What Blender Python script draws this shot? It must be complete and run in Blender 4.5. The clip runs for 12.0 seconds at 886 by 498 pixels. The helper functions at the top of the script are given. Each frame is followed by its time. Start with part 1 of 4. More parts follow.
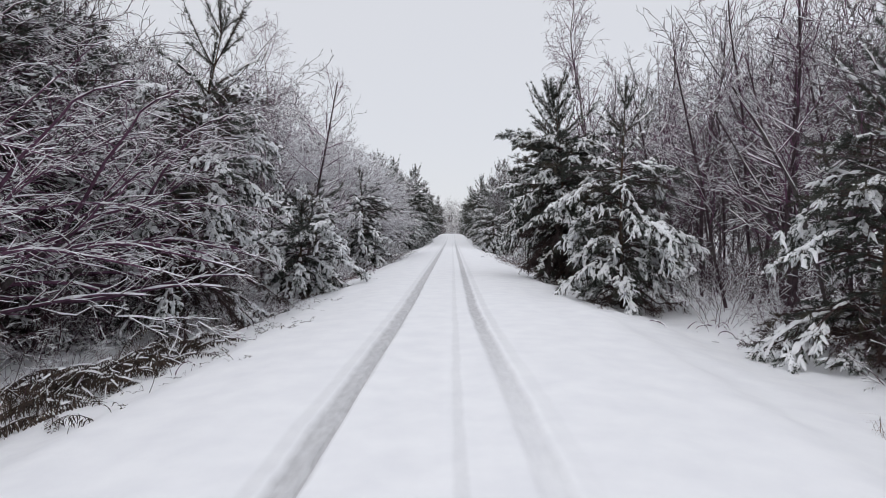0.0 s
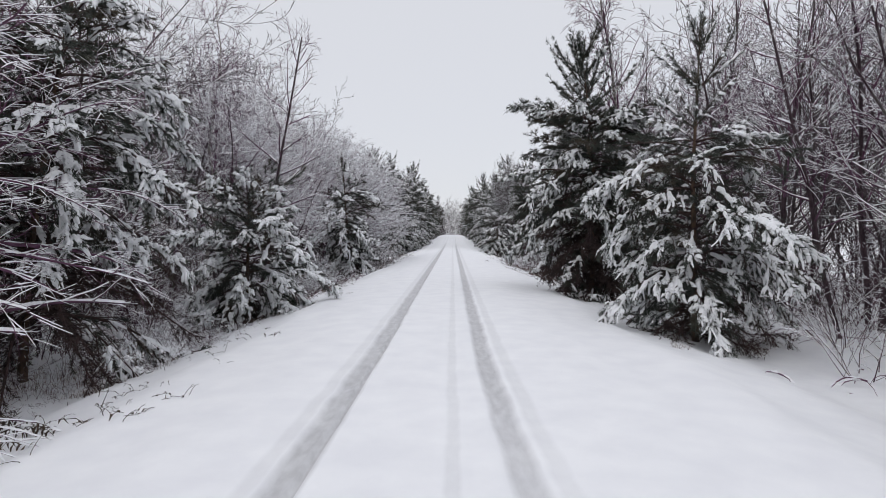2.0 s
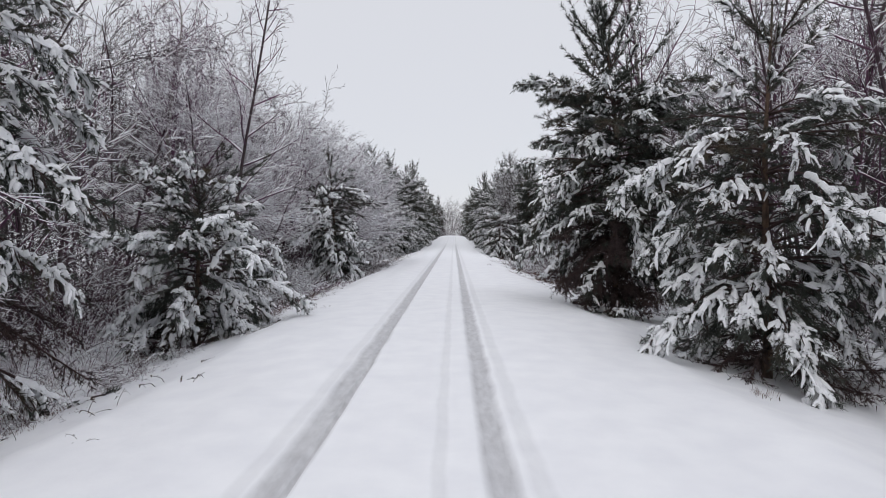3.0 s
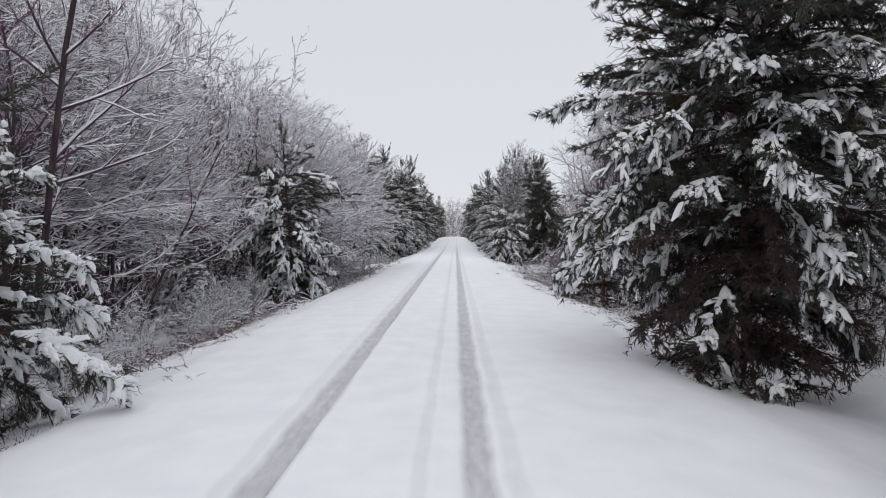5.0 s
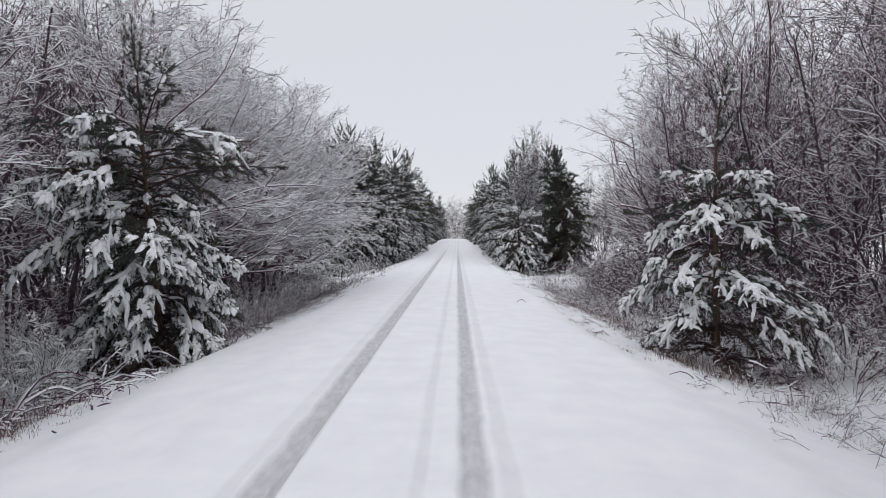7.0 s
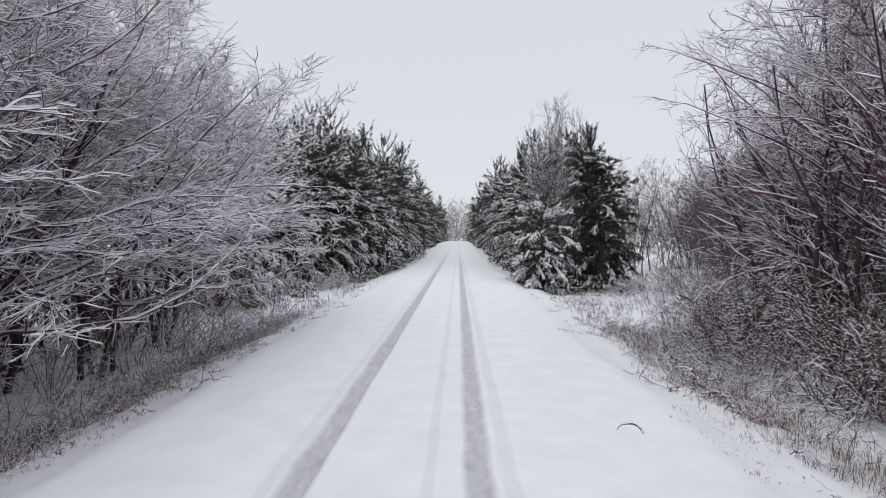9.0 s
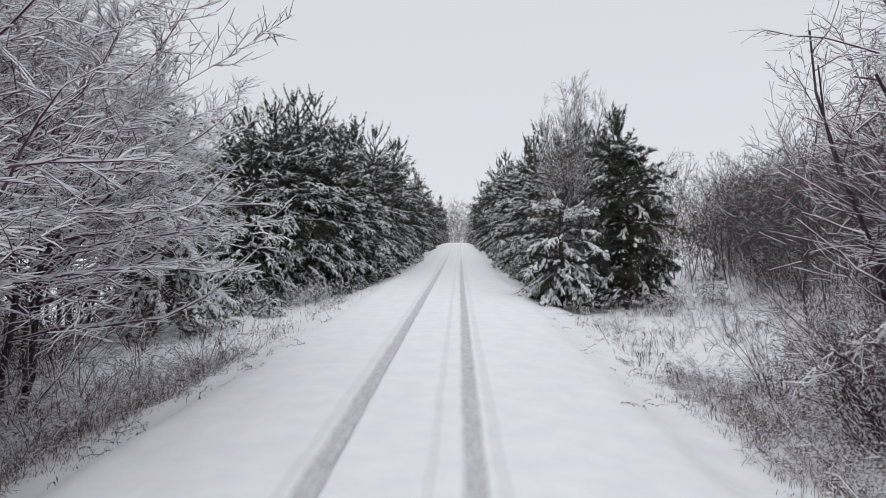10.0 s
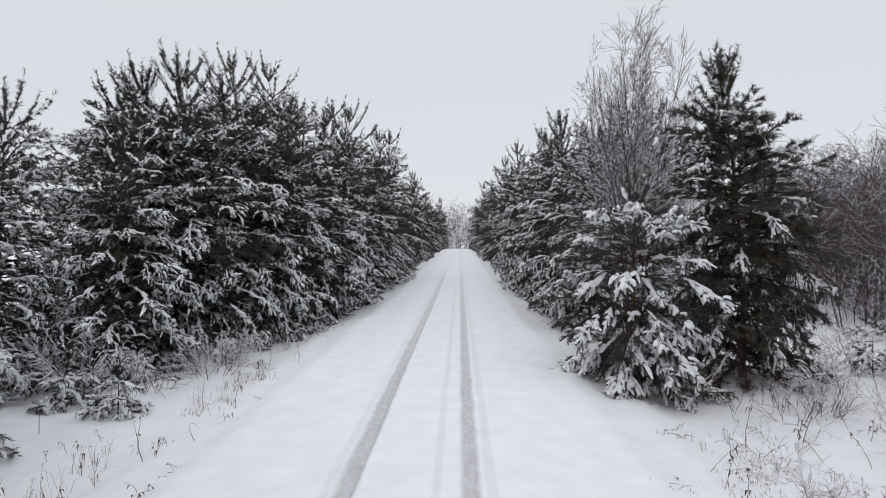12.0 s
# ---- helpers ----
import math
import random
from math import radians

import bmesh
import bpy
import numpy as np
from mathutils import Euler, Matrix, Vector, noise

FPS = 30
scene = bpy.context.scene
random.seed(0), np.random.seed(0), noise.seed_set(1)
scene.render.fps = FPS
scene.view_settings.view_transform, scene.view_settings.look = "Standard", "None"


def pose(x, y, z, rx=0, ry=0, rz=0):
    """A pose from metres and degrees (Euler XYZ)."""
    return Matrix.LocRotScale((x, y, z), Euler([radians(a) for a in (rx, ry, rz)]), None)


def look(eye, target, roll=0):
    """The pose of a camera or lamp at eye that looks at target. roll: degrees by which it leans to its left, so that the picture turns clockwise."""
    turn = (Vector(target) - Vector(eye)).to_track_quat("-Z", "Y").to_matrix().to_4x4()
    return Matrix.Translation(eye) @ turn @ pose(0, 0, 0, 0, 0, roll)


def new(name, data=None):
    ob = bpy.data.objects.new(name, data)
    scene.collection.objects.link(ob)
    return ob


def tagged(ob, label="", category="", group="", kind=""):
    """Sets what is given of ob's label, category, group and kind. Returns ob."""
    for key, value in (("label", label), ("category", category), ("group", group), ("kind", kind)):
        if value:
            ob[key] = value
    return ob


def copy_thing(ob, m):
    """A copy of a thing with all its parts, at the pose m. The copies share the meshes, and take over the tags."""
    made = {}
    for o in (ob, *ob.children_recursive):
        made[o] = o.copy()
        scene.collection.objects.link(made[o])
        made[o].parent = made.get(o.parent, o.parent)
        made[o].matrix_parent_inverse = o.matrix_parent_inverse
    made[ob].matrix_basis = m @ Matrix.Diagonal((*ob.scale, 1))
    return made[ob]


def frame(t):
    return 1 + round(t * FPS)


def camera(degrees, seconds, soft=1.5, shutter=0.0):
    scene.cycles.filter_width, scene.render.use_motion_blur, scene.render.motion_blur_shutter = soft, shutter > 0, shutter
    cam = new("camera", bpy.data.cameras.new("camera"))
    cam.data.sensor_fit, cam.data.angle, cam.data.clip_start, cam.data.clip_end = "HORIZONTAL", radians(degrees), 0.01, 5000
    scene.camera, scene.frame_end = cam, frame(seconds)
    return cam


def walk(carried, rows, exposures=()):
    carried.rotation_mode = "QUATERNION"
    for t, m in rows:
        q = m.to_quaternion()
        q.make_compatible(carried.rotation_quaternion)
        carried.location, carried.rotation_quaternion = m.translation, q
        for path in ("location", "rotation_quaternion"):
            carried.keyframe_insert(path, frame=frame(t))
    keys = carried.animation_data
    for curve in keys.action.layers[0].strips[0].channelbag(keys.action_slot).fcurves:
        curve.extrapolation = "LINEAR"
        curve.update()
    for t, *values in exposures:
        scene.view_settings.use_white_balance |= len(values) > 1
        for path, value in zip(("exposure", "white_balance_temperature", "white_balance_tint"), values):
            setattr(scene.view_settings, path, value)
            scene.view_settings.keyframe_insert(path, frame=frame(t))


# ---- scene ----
cam = camera(75.0, 12.0, soft=0.6)
ACROSS, ALONG, EYE, TILT, LEAN, TURN = 29.5, 50.0, 1.73, -1.63, 0.0, 0.9
ROWS = [
    (0.0, 0.0, 0.0, 0.0, -0.0, 0.0, -0.0),
    (0.5, 0.0002, 0.0249, 0.001, -0.05, 0.03, -0.02),
    (1.0, 0.0013, 0.0522, 0.0017, 0.01, 0.09, 0.05),
    (1.5, 0.0025, 0.0782, 0.0033, 0.04, 0.07, 0.06),
    (2.0, 0.005, 0.1074, 0.004, 0.1, 0.19, 0.08),
    (2.5, 0.0075, 0.1352, 0.0052, 0.15, 0.31, 0.08),
    (3.0, 0.0099, 0.1661, 0.0076, 0.24, 0.31, 0.14),
    (5.0, 0.0187, 0.3068, 0.0143, 0.52, 0.49, 0.05),
    (5.5, 0.0198, 0.3472, 0.0163, 0.59, 0.55, 0.06),
    (6.0, 0.0219, 0.3933, 0.0191, 0.71, 0.59, 0.09),
    (6.5, 0.023, 0.4373, 0.0222, 0.72, 0.64, 0.08),
    (7.0, 0.0249, 0.4871, 0.0262, 0.79, 0.74, 0.07),
    (9.0, 0.0289, 0.6844, 0.0437, 1.04, 0.98, 0.23),
    (9.5, 0.0306, 0.7345, 0.0493, 1.12, 1.01, 0.23),
    (10.0, 0.0327, 0.7884, 0.0565, 1.2, 1.08, 0.24),
    (10.5, 0.0339, 0.838, 0.064, 1.22, 1.18, 0.25),
    (11.0, 0.0353, 0.8912, 0.0732, 1.25, 1.3, 0.24),
    (11.5, 0.0369, 0.94, 0.0825, 1.3, 1.38, 0.25),
    (12.0, 0.039, 0.9937, 0.0914, 1.36, 1.51, 0.23),
]
walk(cam, [(t, pose(0.3, 0, EYE, TILT, LEAN, TURN) @ pose(ACROSS * x, ALONG * y, ACROSS * z, 90 + 0.59 * pitch, roll, 0.59 * yaw)) for t, x, y, z, yaw, pitch, roll in ROWS],
     exposures=((0, 0.0, 6500, 10.9), (4, 0.0, 6500, 11.4), (12, 0.0, 6500, 11.4)))

# ---- world, sun ----
SUN_UP, SUN_ROUND = radians(40), radians(200)
world = bpy.data.worlds.new("overcast_sky")
scene.world = world
world.use_nodes = True
wn, wl = world.node_tree.nodes, world.node_tree.links
wn.clear()
sky = wn.new("ShaderNodeTexSky")
sky.sky_type, sky.sun_disc = "NISHITA", False
sky.sun_elevation, sky.sun_rotation = SUN_UP, SUN_ROUND
spot = wn.new("ShaderNodeTexCoord")
axes = wn.new("ShaderNodeSeparateXYZ")
wl.new(spot.outputs["Generated"], axes.inputs[0])
cloud = wn.new("ShaderNodeValToRGB")          # overcast: brighter towards the zenith
cloud.color_ramp.interpolation = "EASE"
e = cloud.color_ramp.elements
e[0].position, e[0].color = 0.0, (5.62, 5.74, 6.04, 1)
e[1].position, e[1].color = 1.0, (9.4, 9.55, 10.2, 1)
mid = cloud.color_ramp.elements.new(0.40)
mid.color = (5.60, 5.72, 6.02, 1)
wl.new(axes.outputs["Z"], cloud.inputs[0])
veil = wn.new("ShaderNodeMixRGB")
veil.inputs[0].default_value = 0.93
wl.new(sky.outputs[0], veil.inputs[1])
wl.new(cloud.outputs[0], veil.inputs[2])
back = wn.new("ShaderNodeBackground")
back.inputs["Strength"].default_value = 0.13
wl.new(veil.outputs[0], back.inputs["Color"])
wl.new(back.outputs[0], wn.new("ShaderNodeOutputWorld").inputs[0])
lamp = bpy.data.lights.new("sun", "SUN")
lamp.energy, lamp.angle, lamp.color = 0.4, radians(35), (1.0, 0.98, 0.95)
sun = new("sun", lamp)
sun.matrix_world = look((0, 0, 0), (-math.sin(SUN_ROUND) * math.cos(SUN_UP), -math.cos(SUN_ROUND) * math.cos(SUN_UP), -math.sin(SUN_UP)))
sun.location = (0, 0, 60)

# ---- materials ----
def material(name, low, high, scale, rough, bump=0.0, bump_scale=40.0, stain=None, stain_scale=0.6, island=0.0, stretch=(1, 1, 1), spec=0.3):
    """Two scales of colour noise, fine relief, and a change from piece to piece."""
    m = bpy.data.materials.new(name)
    m.use_nodes = True
    n, l = m.node_tree.nodes, m.node_tree.links
    b = n["Principled BSDF"]
    b.inputs["Roughness"].default_value = rough
    b.inputs["Specular IOR Level"].default_value = spec
    tc = n.new("ShaderNodeTexCoord")
    mp = n.new("ShaderNodeMapping")
    mp.inputs["Scale"].default_value = stretch
    l.new(tc.outputs["Object"], mp.inputs[0])
    nz = n.new("ShaderNodeTexNoise")
    nz.inputs["Scale"].default_value, nz.inputs["Detail"].default_value = scale, 6
    l.new(mp.outputs[0], nz.inputs["Vector"])
    rp = n.new("ShaderNodeValToRGB")
    rp.color_ramp.elements[0].position, rp.color_ramp.elements[0].color = 0.32, (*low, 1)
    rp.color_ramp.elements[1].position, rp.color_ramp.elements[1].color = 0.68, (*high, 1)
    l.new(nz.outputs[0], rp.inputs[0])
    out = rp.outputs[0]
    if stain:
        ns = n.new("ShaderNodeTexNoise")
        ns.inputs["Scale"].default_value, ns.inputs["Detail"].default_value = stain_scale, 4
        l.new(mp.outputs[0], ns.inputs["Vector"])
        rs = n.new("ShaderNodeValToRGB")
        rs.color_ramp.elements[0].position, rs.color_ramp.elements[1].position = 0.52, 0.68
        l.new(ns.outputs[0], rs.inputs[0])
        mx = n.new("ShaderNodeMixRGB")
        mx.inputs[2].default_value = (*stain, 1)
        l.new(rs.outputs[0], mx.inputs[0])
        l.new(out, mx.inputs[1])
        out = mx.outputs[0]
    if island:
        g = n.new("ShaderNodeNewGeometry")
        hs = n.new("ShaderNodeHueSaturation")
        mr = n.new("ShaderNodeMapRange")
        mr.inputs["To Min"].default_value, mr.inputs["To Max"].default_value = 1 - island, 1 + island
        l.new(g.outputs["Random Per Island"], mr.inputs["Value"])
        l.new(mr.outputs[0], hs.inputs["Value"])
        l.new(out, hs.inputs["Color"])
        out = hs.outputs[0]
    l.new(out, b.inputs["Base Color"])
    if bump:
        nb = n.new("ShaderNodeTexNoise")
        nb.inputs["Scale"].default_value, nb.inputs["Detail"].default_value = bump_scale, 5
        l.new(mp.outputs[0], nb.inputs["Vector"])
        bp = n.new("ShaderNodeBump")
        bp.inputs["Strength"].default_value, bp.inputs["Distance"].default_value = bump, 0.03
        l.new(nb.outputs[0], bp.inputs["Height"])
        l.new(bp.outputs[0], b.inputs["Normal"])
    return m


SNOW = material("fresh_snow", (0.80, 0.81, 0.83), (0.86, 0.87, 0.88), 2.0, 0.75, 0.18, 5.0)
SNOW_LOAD = material("clinging_snow", (0.80, 0.81, 0.83), (0.88, 0.89, 0.90), 14.0, 0.7, 0.4, 40.0)
BARK = material("grey_brown_bark", (0.032, 0.020, 0.025), (0.086, 0.058, 0.068), 18.0, 0.9, 0.6, 60.0, (0.11, 0.10, 0.095), 2.0, stretch=(1, 1, 0.25))
BIRCH = material("birch_bark", (0.16, 0.14, 0.13), (0.42, 0.40, 0.38), 9.0, 0.8, 0.4, 40.0, (0.05, 0.04, 0.04), 3.0, stretch=(0.6, 0.6, 2.0))
PINE_BARK = material("pine_bark", (0.05, 0.034, 0.027), (0.15, 0.095, 0.065), 16.0, 0.9, 0.7, 50.0, (0.09, 0.08, 0.07), 2.0, stretch=(1, 1, 0.3))
PINE_LIMB = material("pine_limb", (0.034, 0.021, 0.021), (0.085, 0.052, 0.047), 14.0, 0.9, 0.4, 50.0)
TWIG = material("bare_twig", (0.070, 0.031, 0.054), (0.160, 0.076, 0.126), 6.0, 0.85, island=0.35)
GREY_TWIG = material("grey_twig", (0.052, 0.041, 0.045), (0.115, 0.092, 0.098), 6.0, 0.85, island=0.35)
NEEDLE = material("pine_needle", (0.028, 0.033, 0.028), (0.064, 0.073, 0.058), 1.6, 0.6, island=0.45, stain=(0.066, 0.050, 0.032), stain_scale=0.9)
DEAD_NEEDLE = material("dead_needle", (0.030, 0.021, 0.021), (0.074, 0.050, 0.046), 2.0, 0.85, island=0.4)
BRUSH = material("brown_brush", (0.049, 0.028, 0.037), (0.118, 0.070, 0.084), 3.0, 0.9, island=0.4)
STRAW = material("dry_grass", (0.085, 0.054, 0.044), (0.225, 0.155, 0.125), 2.0, 0.85, island=0.4)
WEED = material("withered_stalk", (0.028, 0.021, 0.018), (0.085, 0.06, 0.045), 5.0, 0.9, island=0.35)


def road_material():
    """Fresh snow with two pressed, greyed wheel ruts, fainter old ones, and a thin darker line along the left rut's
    right edge.
    """
    m = SNOW.copy()
    m.name = "driven_snow"
    n, l = m.node_tree.nodes, m.node_tree.links
    b = n["Principled BSDF"]
    was = b.inputs["Base Color"].links[0].from_socket
    tc = n.new("ShaderNodeTexCoord")
    ax = n.new("ShaderNodeSeparateXYZ")
    l.new(tc.outputs["Object"], ax.inputs[0])
    wob = n.new("ShaderNodeTexNoise")
    wob.inputs["Scale"].default_value, wob.inputs["Detail"].default_value = 1.1, 5
    l.new(tc.outputs["Object"], wob.inputs["Vector"])

    def calc(op, a, c, clamp=False):
        k = n.new("ShaderNodeMath")
        k.operation, k.use_clamp = op, clamp
        for i, v in enumerate((a, c)):
            if hasattr(v, "is_output"):
                l.new(v, k.inputs[i])
            else:
                k.inputs[i].default_value = v
        return k.outputs[0]
    x = calc("ADD", ax.outputs["X"], calc("MULTIPLY", calc("SUBTRACT", wob.outputs[0], 0.5), 0.10))
    fade = n.new("ShaderNodeMapRange")        # the right rut is drifted over at its near end
    fade.inputs["From Min"].default_value, fade.inputs["From Max"].default_value = 4.0, 12.0
    fade.inputs["To Min"].default_value, fade.inputs["To Max"].default_value = 0.25, 1.0
    l.new(ax.outputs["Y"], fade.inputs["Value"])
    bend = n.new("ShaderNodeMapRange")        # the ruts part a little at the near end
    bend.interpolation_type = "SMOOTHSTEP"
    bend.inputs["From Min"].default_value, bend.inputs["From Max"].default_value = 3.0, 14.0
    bend.inputs["To Min"].default_value, bend.inputs["To Max"].default_value = 0.22, 0.0
    l.new(ax.outputs["Y"], bend.inputs["Value"])
    total = None
    for centre, half, power in RUTS:
        at = calc("ADD", calc("MULTIPLY", bend.outputs[0], 1.0 if centre > 0.7 else -0.42 if centre < 0 else 0.0), centre)
        d = calc("ABSOLUTE", calc("SUBTRACT", x, at), 0.0)
        k = calc("MULTIPLY", calc("SUBTRACT", 1.0, calc("MULTIPLY", calc("SUBTRACT", d, half * 0.62), 1 / (half * 0.6)), True), power)
        if centre > 0.7:
            k = calc("MULTIPLY", k, fade.outputs[0])
        total = k if total is None else calc("MAXIMUM", total, k)
    grain = n.new("ShaderNodeTexNoise")
    grain.inputs["Scale"].default_value, grain.inputs["Detail"].default_value = 9.0, 9
    mp = n.new("ShaderNodeMapping")
    mp.inputs["Scale"].default_value = (1.5, 0.5, 1)
    l.new(tc.outputs["Object"], mp.inputs[0])
    l.new(mp.outputs[0], grain.inputs["Vector"])
    worn = n.new("ShaderNodeMapRange")        # far ahead few wheels have passed
    worn.inputs["From Min"].default_value, worn.inputs["From Max"].default_value = 62.0, 105.0
    worn.inputs["To Min"].default_value, worn.inputs["To Max"].default_value = 1.0, 0.12
    l.new(ax.outputs["Y"], worn.inputs["Value"])
    total = calc("MULTIPLY", total, worn.outputs[0])
    mask = calc("MULTIPLY", total, calc("ADD", calc("MULTIPLY", grain.outputs[0], 1.1), 0.45), True)
    mx = n.new("ShaderNodeMixRGB")
    mx.inputs[2].default_value = (0.27, 0.265, 0.27, 1)
    l.new(mask, mx.inputs[0])
    l.new(was, mx.inputs[1])
    l.new(mx.outputs[0], b.inputs["Base Color"])
    return m


# centre, half width, how grey; the last darkens the left rut's right edge
RUTS = ((-0.75, 0.135, 0.52), (0.79, 0.12, 0.52), (0.36, 0.06, 0.12), (-0.98, 0.07, 0.12), (1.05, 0.08, 0.12), (-0.665, 0.03, 0.60))
ROAD = road_material()

# ---- mesh tools ----
def mesh_of(name, verts, faces, mat, smooth=False):
    """One mesh from arrays: verts (n, 3), faces a list of (k, 3) or (k, 4) index arrays."""
    me = bpy.data.meshes.new(name)
    faces = [f for f in faces if len(f)]
    me.vertices.add(len(verts))
    me.vertices.foreach_set("co", np.ascontiguousarray(verts, dtype=np.float32).ravel())
    loops = np.concatenate([f.ravel() for f in faces]).astype(np.int32)
    sizes = np.concatenate([np.full(len(f), f.shape[1]) for f in faces])
    starts = np.concatenate(([0], np.cumsum(sizes)[:-1])).astype(np.int32)
    me.loops.add(len(loops))
    me.loops.foreach_set("vertex_index", loops)
    me.polygons.add(len(starts))
    me.polygons.foreach_set("loop_start", starts)
    me.update(calc_edges=True)
    me.validate()
    me.polygons.foreach_set("use_smooth", np.full(len(me.polygons), smooth))
    me.materials.append(mat)
    return me


def part(name, me, parent, label=""):
    ob = new(name, me)
    ob.parent = parent
    return tagged(ob, label)


def norm(a):
    return a / np.maximum(np.linalg.norm(a, axis=-1, keepdims=True), 1e-9)


def tubes(S, sides):
    """Tapered tubes along segments S: rows of two ends and two radii."""
    S = np.asarray(S, dtype=float).reshape(-1, 8)
    a, b = S[:, 0:3], S[:, 3:6]
    d = norm(b - a)
    ref = np.where(np.abs(d[:, 2:3]) > 0.95, np.array([[1.0, 0, 0]]), np.array([[0, 0, 1.0]]))
    u = norm(np.cross(d, ref))
    v = np.cross(d, u)
    ang = np.arange(sides) * 2 * np.pi / sides
    ring = u[:, None, :] * np.cos(ang)[None, :, None] + v[:, None, :] * np.sin(ang)[None, :, None]
    V = np.stack((a[:, None, :] + ring * S[:, 6, None, None], b[:, None, :] + ring * S[:, 7, None, None]), 1)
    i = np.arange(sides)
    j = (i + 1) % sides
    F = np.stack((i, j, j + sides, i + sides), 1)
    F = (np.arange(len(S)) * 2 * sides)[:, None, None] + F[None]
    return V.reshape(-1, 3), F.reshape(-1, 4)


def ridges(S, rng, wide=1.2, tall=1.6, least=0.006, cover=0.85):
    """Snow lying along the upper side of segments: one uneven bank that runs on from piece to piece."""
    S = np.asarray(S, dtype=float).reshape(-1, 8)
    d = norm(S[:, 3:6] - S[:, 0:3])
    keep = (np.abs(d[:, 2]) < 0.9) & (rng.random(len(S)) < cover)
    S, d = S[keep], d[keep]
    h = norm(np.cross(d, np.array([[0, 0, 1.0]])))
    up = np.cross(h, d)
    flat = np.sqrt(np.maximum(1 - d[:, 2] ** 2, 0))
    rows = []
    for p, r in ((S[:, 0:3], S[:, 6]), (S[:, 3:6], S[:, 7])):
        chance = np.modf(np.abs(np.sin(p @ np.array([127.1, 311.7, 74.7])) * 4375.85))[0]    # the same at the ends that two pieces share
        w = (np.minimum(r, 0.05) * wide + least) * (0.30 + 0.55 * chance)
        t = (np.minimum(r, 0.02) * tall + least * 1.9) * flat * (0.15 + 0.85 * chance)
        rows += [p - h * w[:, None] + up * (r * 0.2)[:, None], p + up * (r + t)[:, None], p + h * w[:, None] + up * (r * 0.2)[:, None]]
    V = np.stack(rows, 1)
    F = np.array([[0, 3, 4, 1], [1, 4, 5, 2]])
    F = (np.arange(len(S)) * 6)[:, None, None] + F[None]
    return V.reshape(-1, 3), F.reshape(-1, 4)


def brushes(P, D, L, rng, count, size, width, droop=0.0):
    """Needles round shoots that start at P, run along D and are L long: triangles."""
    n = len(P)
    a = rng.random((n, count)) ** 0.8
    az = rng.random((n, count)) * 2 * np.pi
    ref = np.where(np.abs(D[:, 2:3]) > 0.9, np.array([[1.0, 0, 0]]), np.array([[0, 0, 1.0]]))
    u = norm(np.cross(D, ref))
    v = np.cross(D, u)
    R = u[:, None] * np.cos(az)[..., None] + v[:, None] * np.sin(az)[..., None]
    lean = 0.55 + 0.5 * rng.random((n, count))
    way = norm(D[:, None] * np.cos(lean)[..., None] + R * np.sin(lean)[..., None] + np.array([0, 0, -0.12]))
    base = P[:, None] + D[:, None] * (a * L[:, None])[..., None]
    base[..., 2] -= droop * L[:, None] * a * a
    tip = base + way * (size * (0.7 + 0.5 * rng.random((n, count))))[..., None]
    side = norm(np.cross(way, rng.normal(size=way.shape))) * (width * 0.5)
    V = np.stack((base - side, base + side, tip), 2).reshape(-1, 3)
    return V, np.arange(len(V)).reshape(-1, 3)


def lumps(P, D, L, rng, width, height, droop=0.0):
    """Drooping, knobbly fingers of snow lying on shoots."""
    n = len(P)
    h = norm(np.cross(D, np.array([[0, 0, 1.0]])))
    up = np.cross(h, D)
    up = norm(up + np.array([[0, 0, 0.6]]))
    stations = ((-0.08, 0.45), (0.22, 1.0), (0.66, 1.05), (1.05, 0.45))
    fat = (0.6 + 0.8 * rng.random(n))
    rows = []
    for s, k in stations:
        c = P + D * (L * s)[:, None] + rng.normal(size=(n, 3)) * 0.010
        c[:, 2] -= droop * L * s * abs(s)
        w = h * (width * k * fat * (0.6 + 0.8 * rng.random(n)))[:, None]
        t = up * (height * k * fat * (0.6 + 0.8 * rng.random(n)))[:, None]
        rows += [c - w - t * 0.3, c - w * 0.45 + t * 0.85, c + w * 0.45 + t * 0.85, c + w - t * 0.3]
    V = np.stack(rows, 1)
    q = [[4 * s + i, 4 * s + i + 1, 4 * s + i + 5, 4 * s + i + 4] for s in range(3) for i in range(3)]
    F = (np.arange(n) * 16)[:, None, None] + np.array(q)[None]
    return V.reshape(-1, 3), F.reshape(-1, 4)


def fingers(P, D, L, rng, count, fat):
    """A hand of small snow fingers, spread over each laden shoot."""
    k = np.repeat(np.arange(len(P)), count)
    d = norm(D[k] + rng.normal(size=(len(k), 3)) * 0.38)
    p = P[k] + D[k] * (L[k] * rng.uniform(0.0, 0.6, len(k)))[:, None]
    return lumps(p, d, L[k] * rng.uniform(0.28, 0.62, len(k)), rng, fat * 0.35, fat * 0.46, 0.35)


def join(*pieces):
    V, F, at = [], [], 0
    for v, f in pieces:
        V.append(v)
        F.append(f + at)
        at += len(v)
    return np.concatenate(V), F


def unit(v):
    return v.normalized() if v.length > 1e-9 else Vector((0, 0, 1))


def turned(d, angle, azimuth):
    """d leant by angle towards azimuth round itself."""
    ref = Vector((1, 0, 0)) if abs(d.z) > 0.9 else Vector((0, 0, 1))
    u = d.cross(ref).normalized()
    v = d.cross(u)
    return unit(d * math.cos(angle) + (u * math.cos(azimuth) + v * math.sin(azimuth)) * math.sin(angle))


def row(a, b, r0, r1):
    return (*a, *b, r0, r1)


# ---- trees ----
def thing(name, label, category, group=""):
    return tagged(new(name), label, category, group)


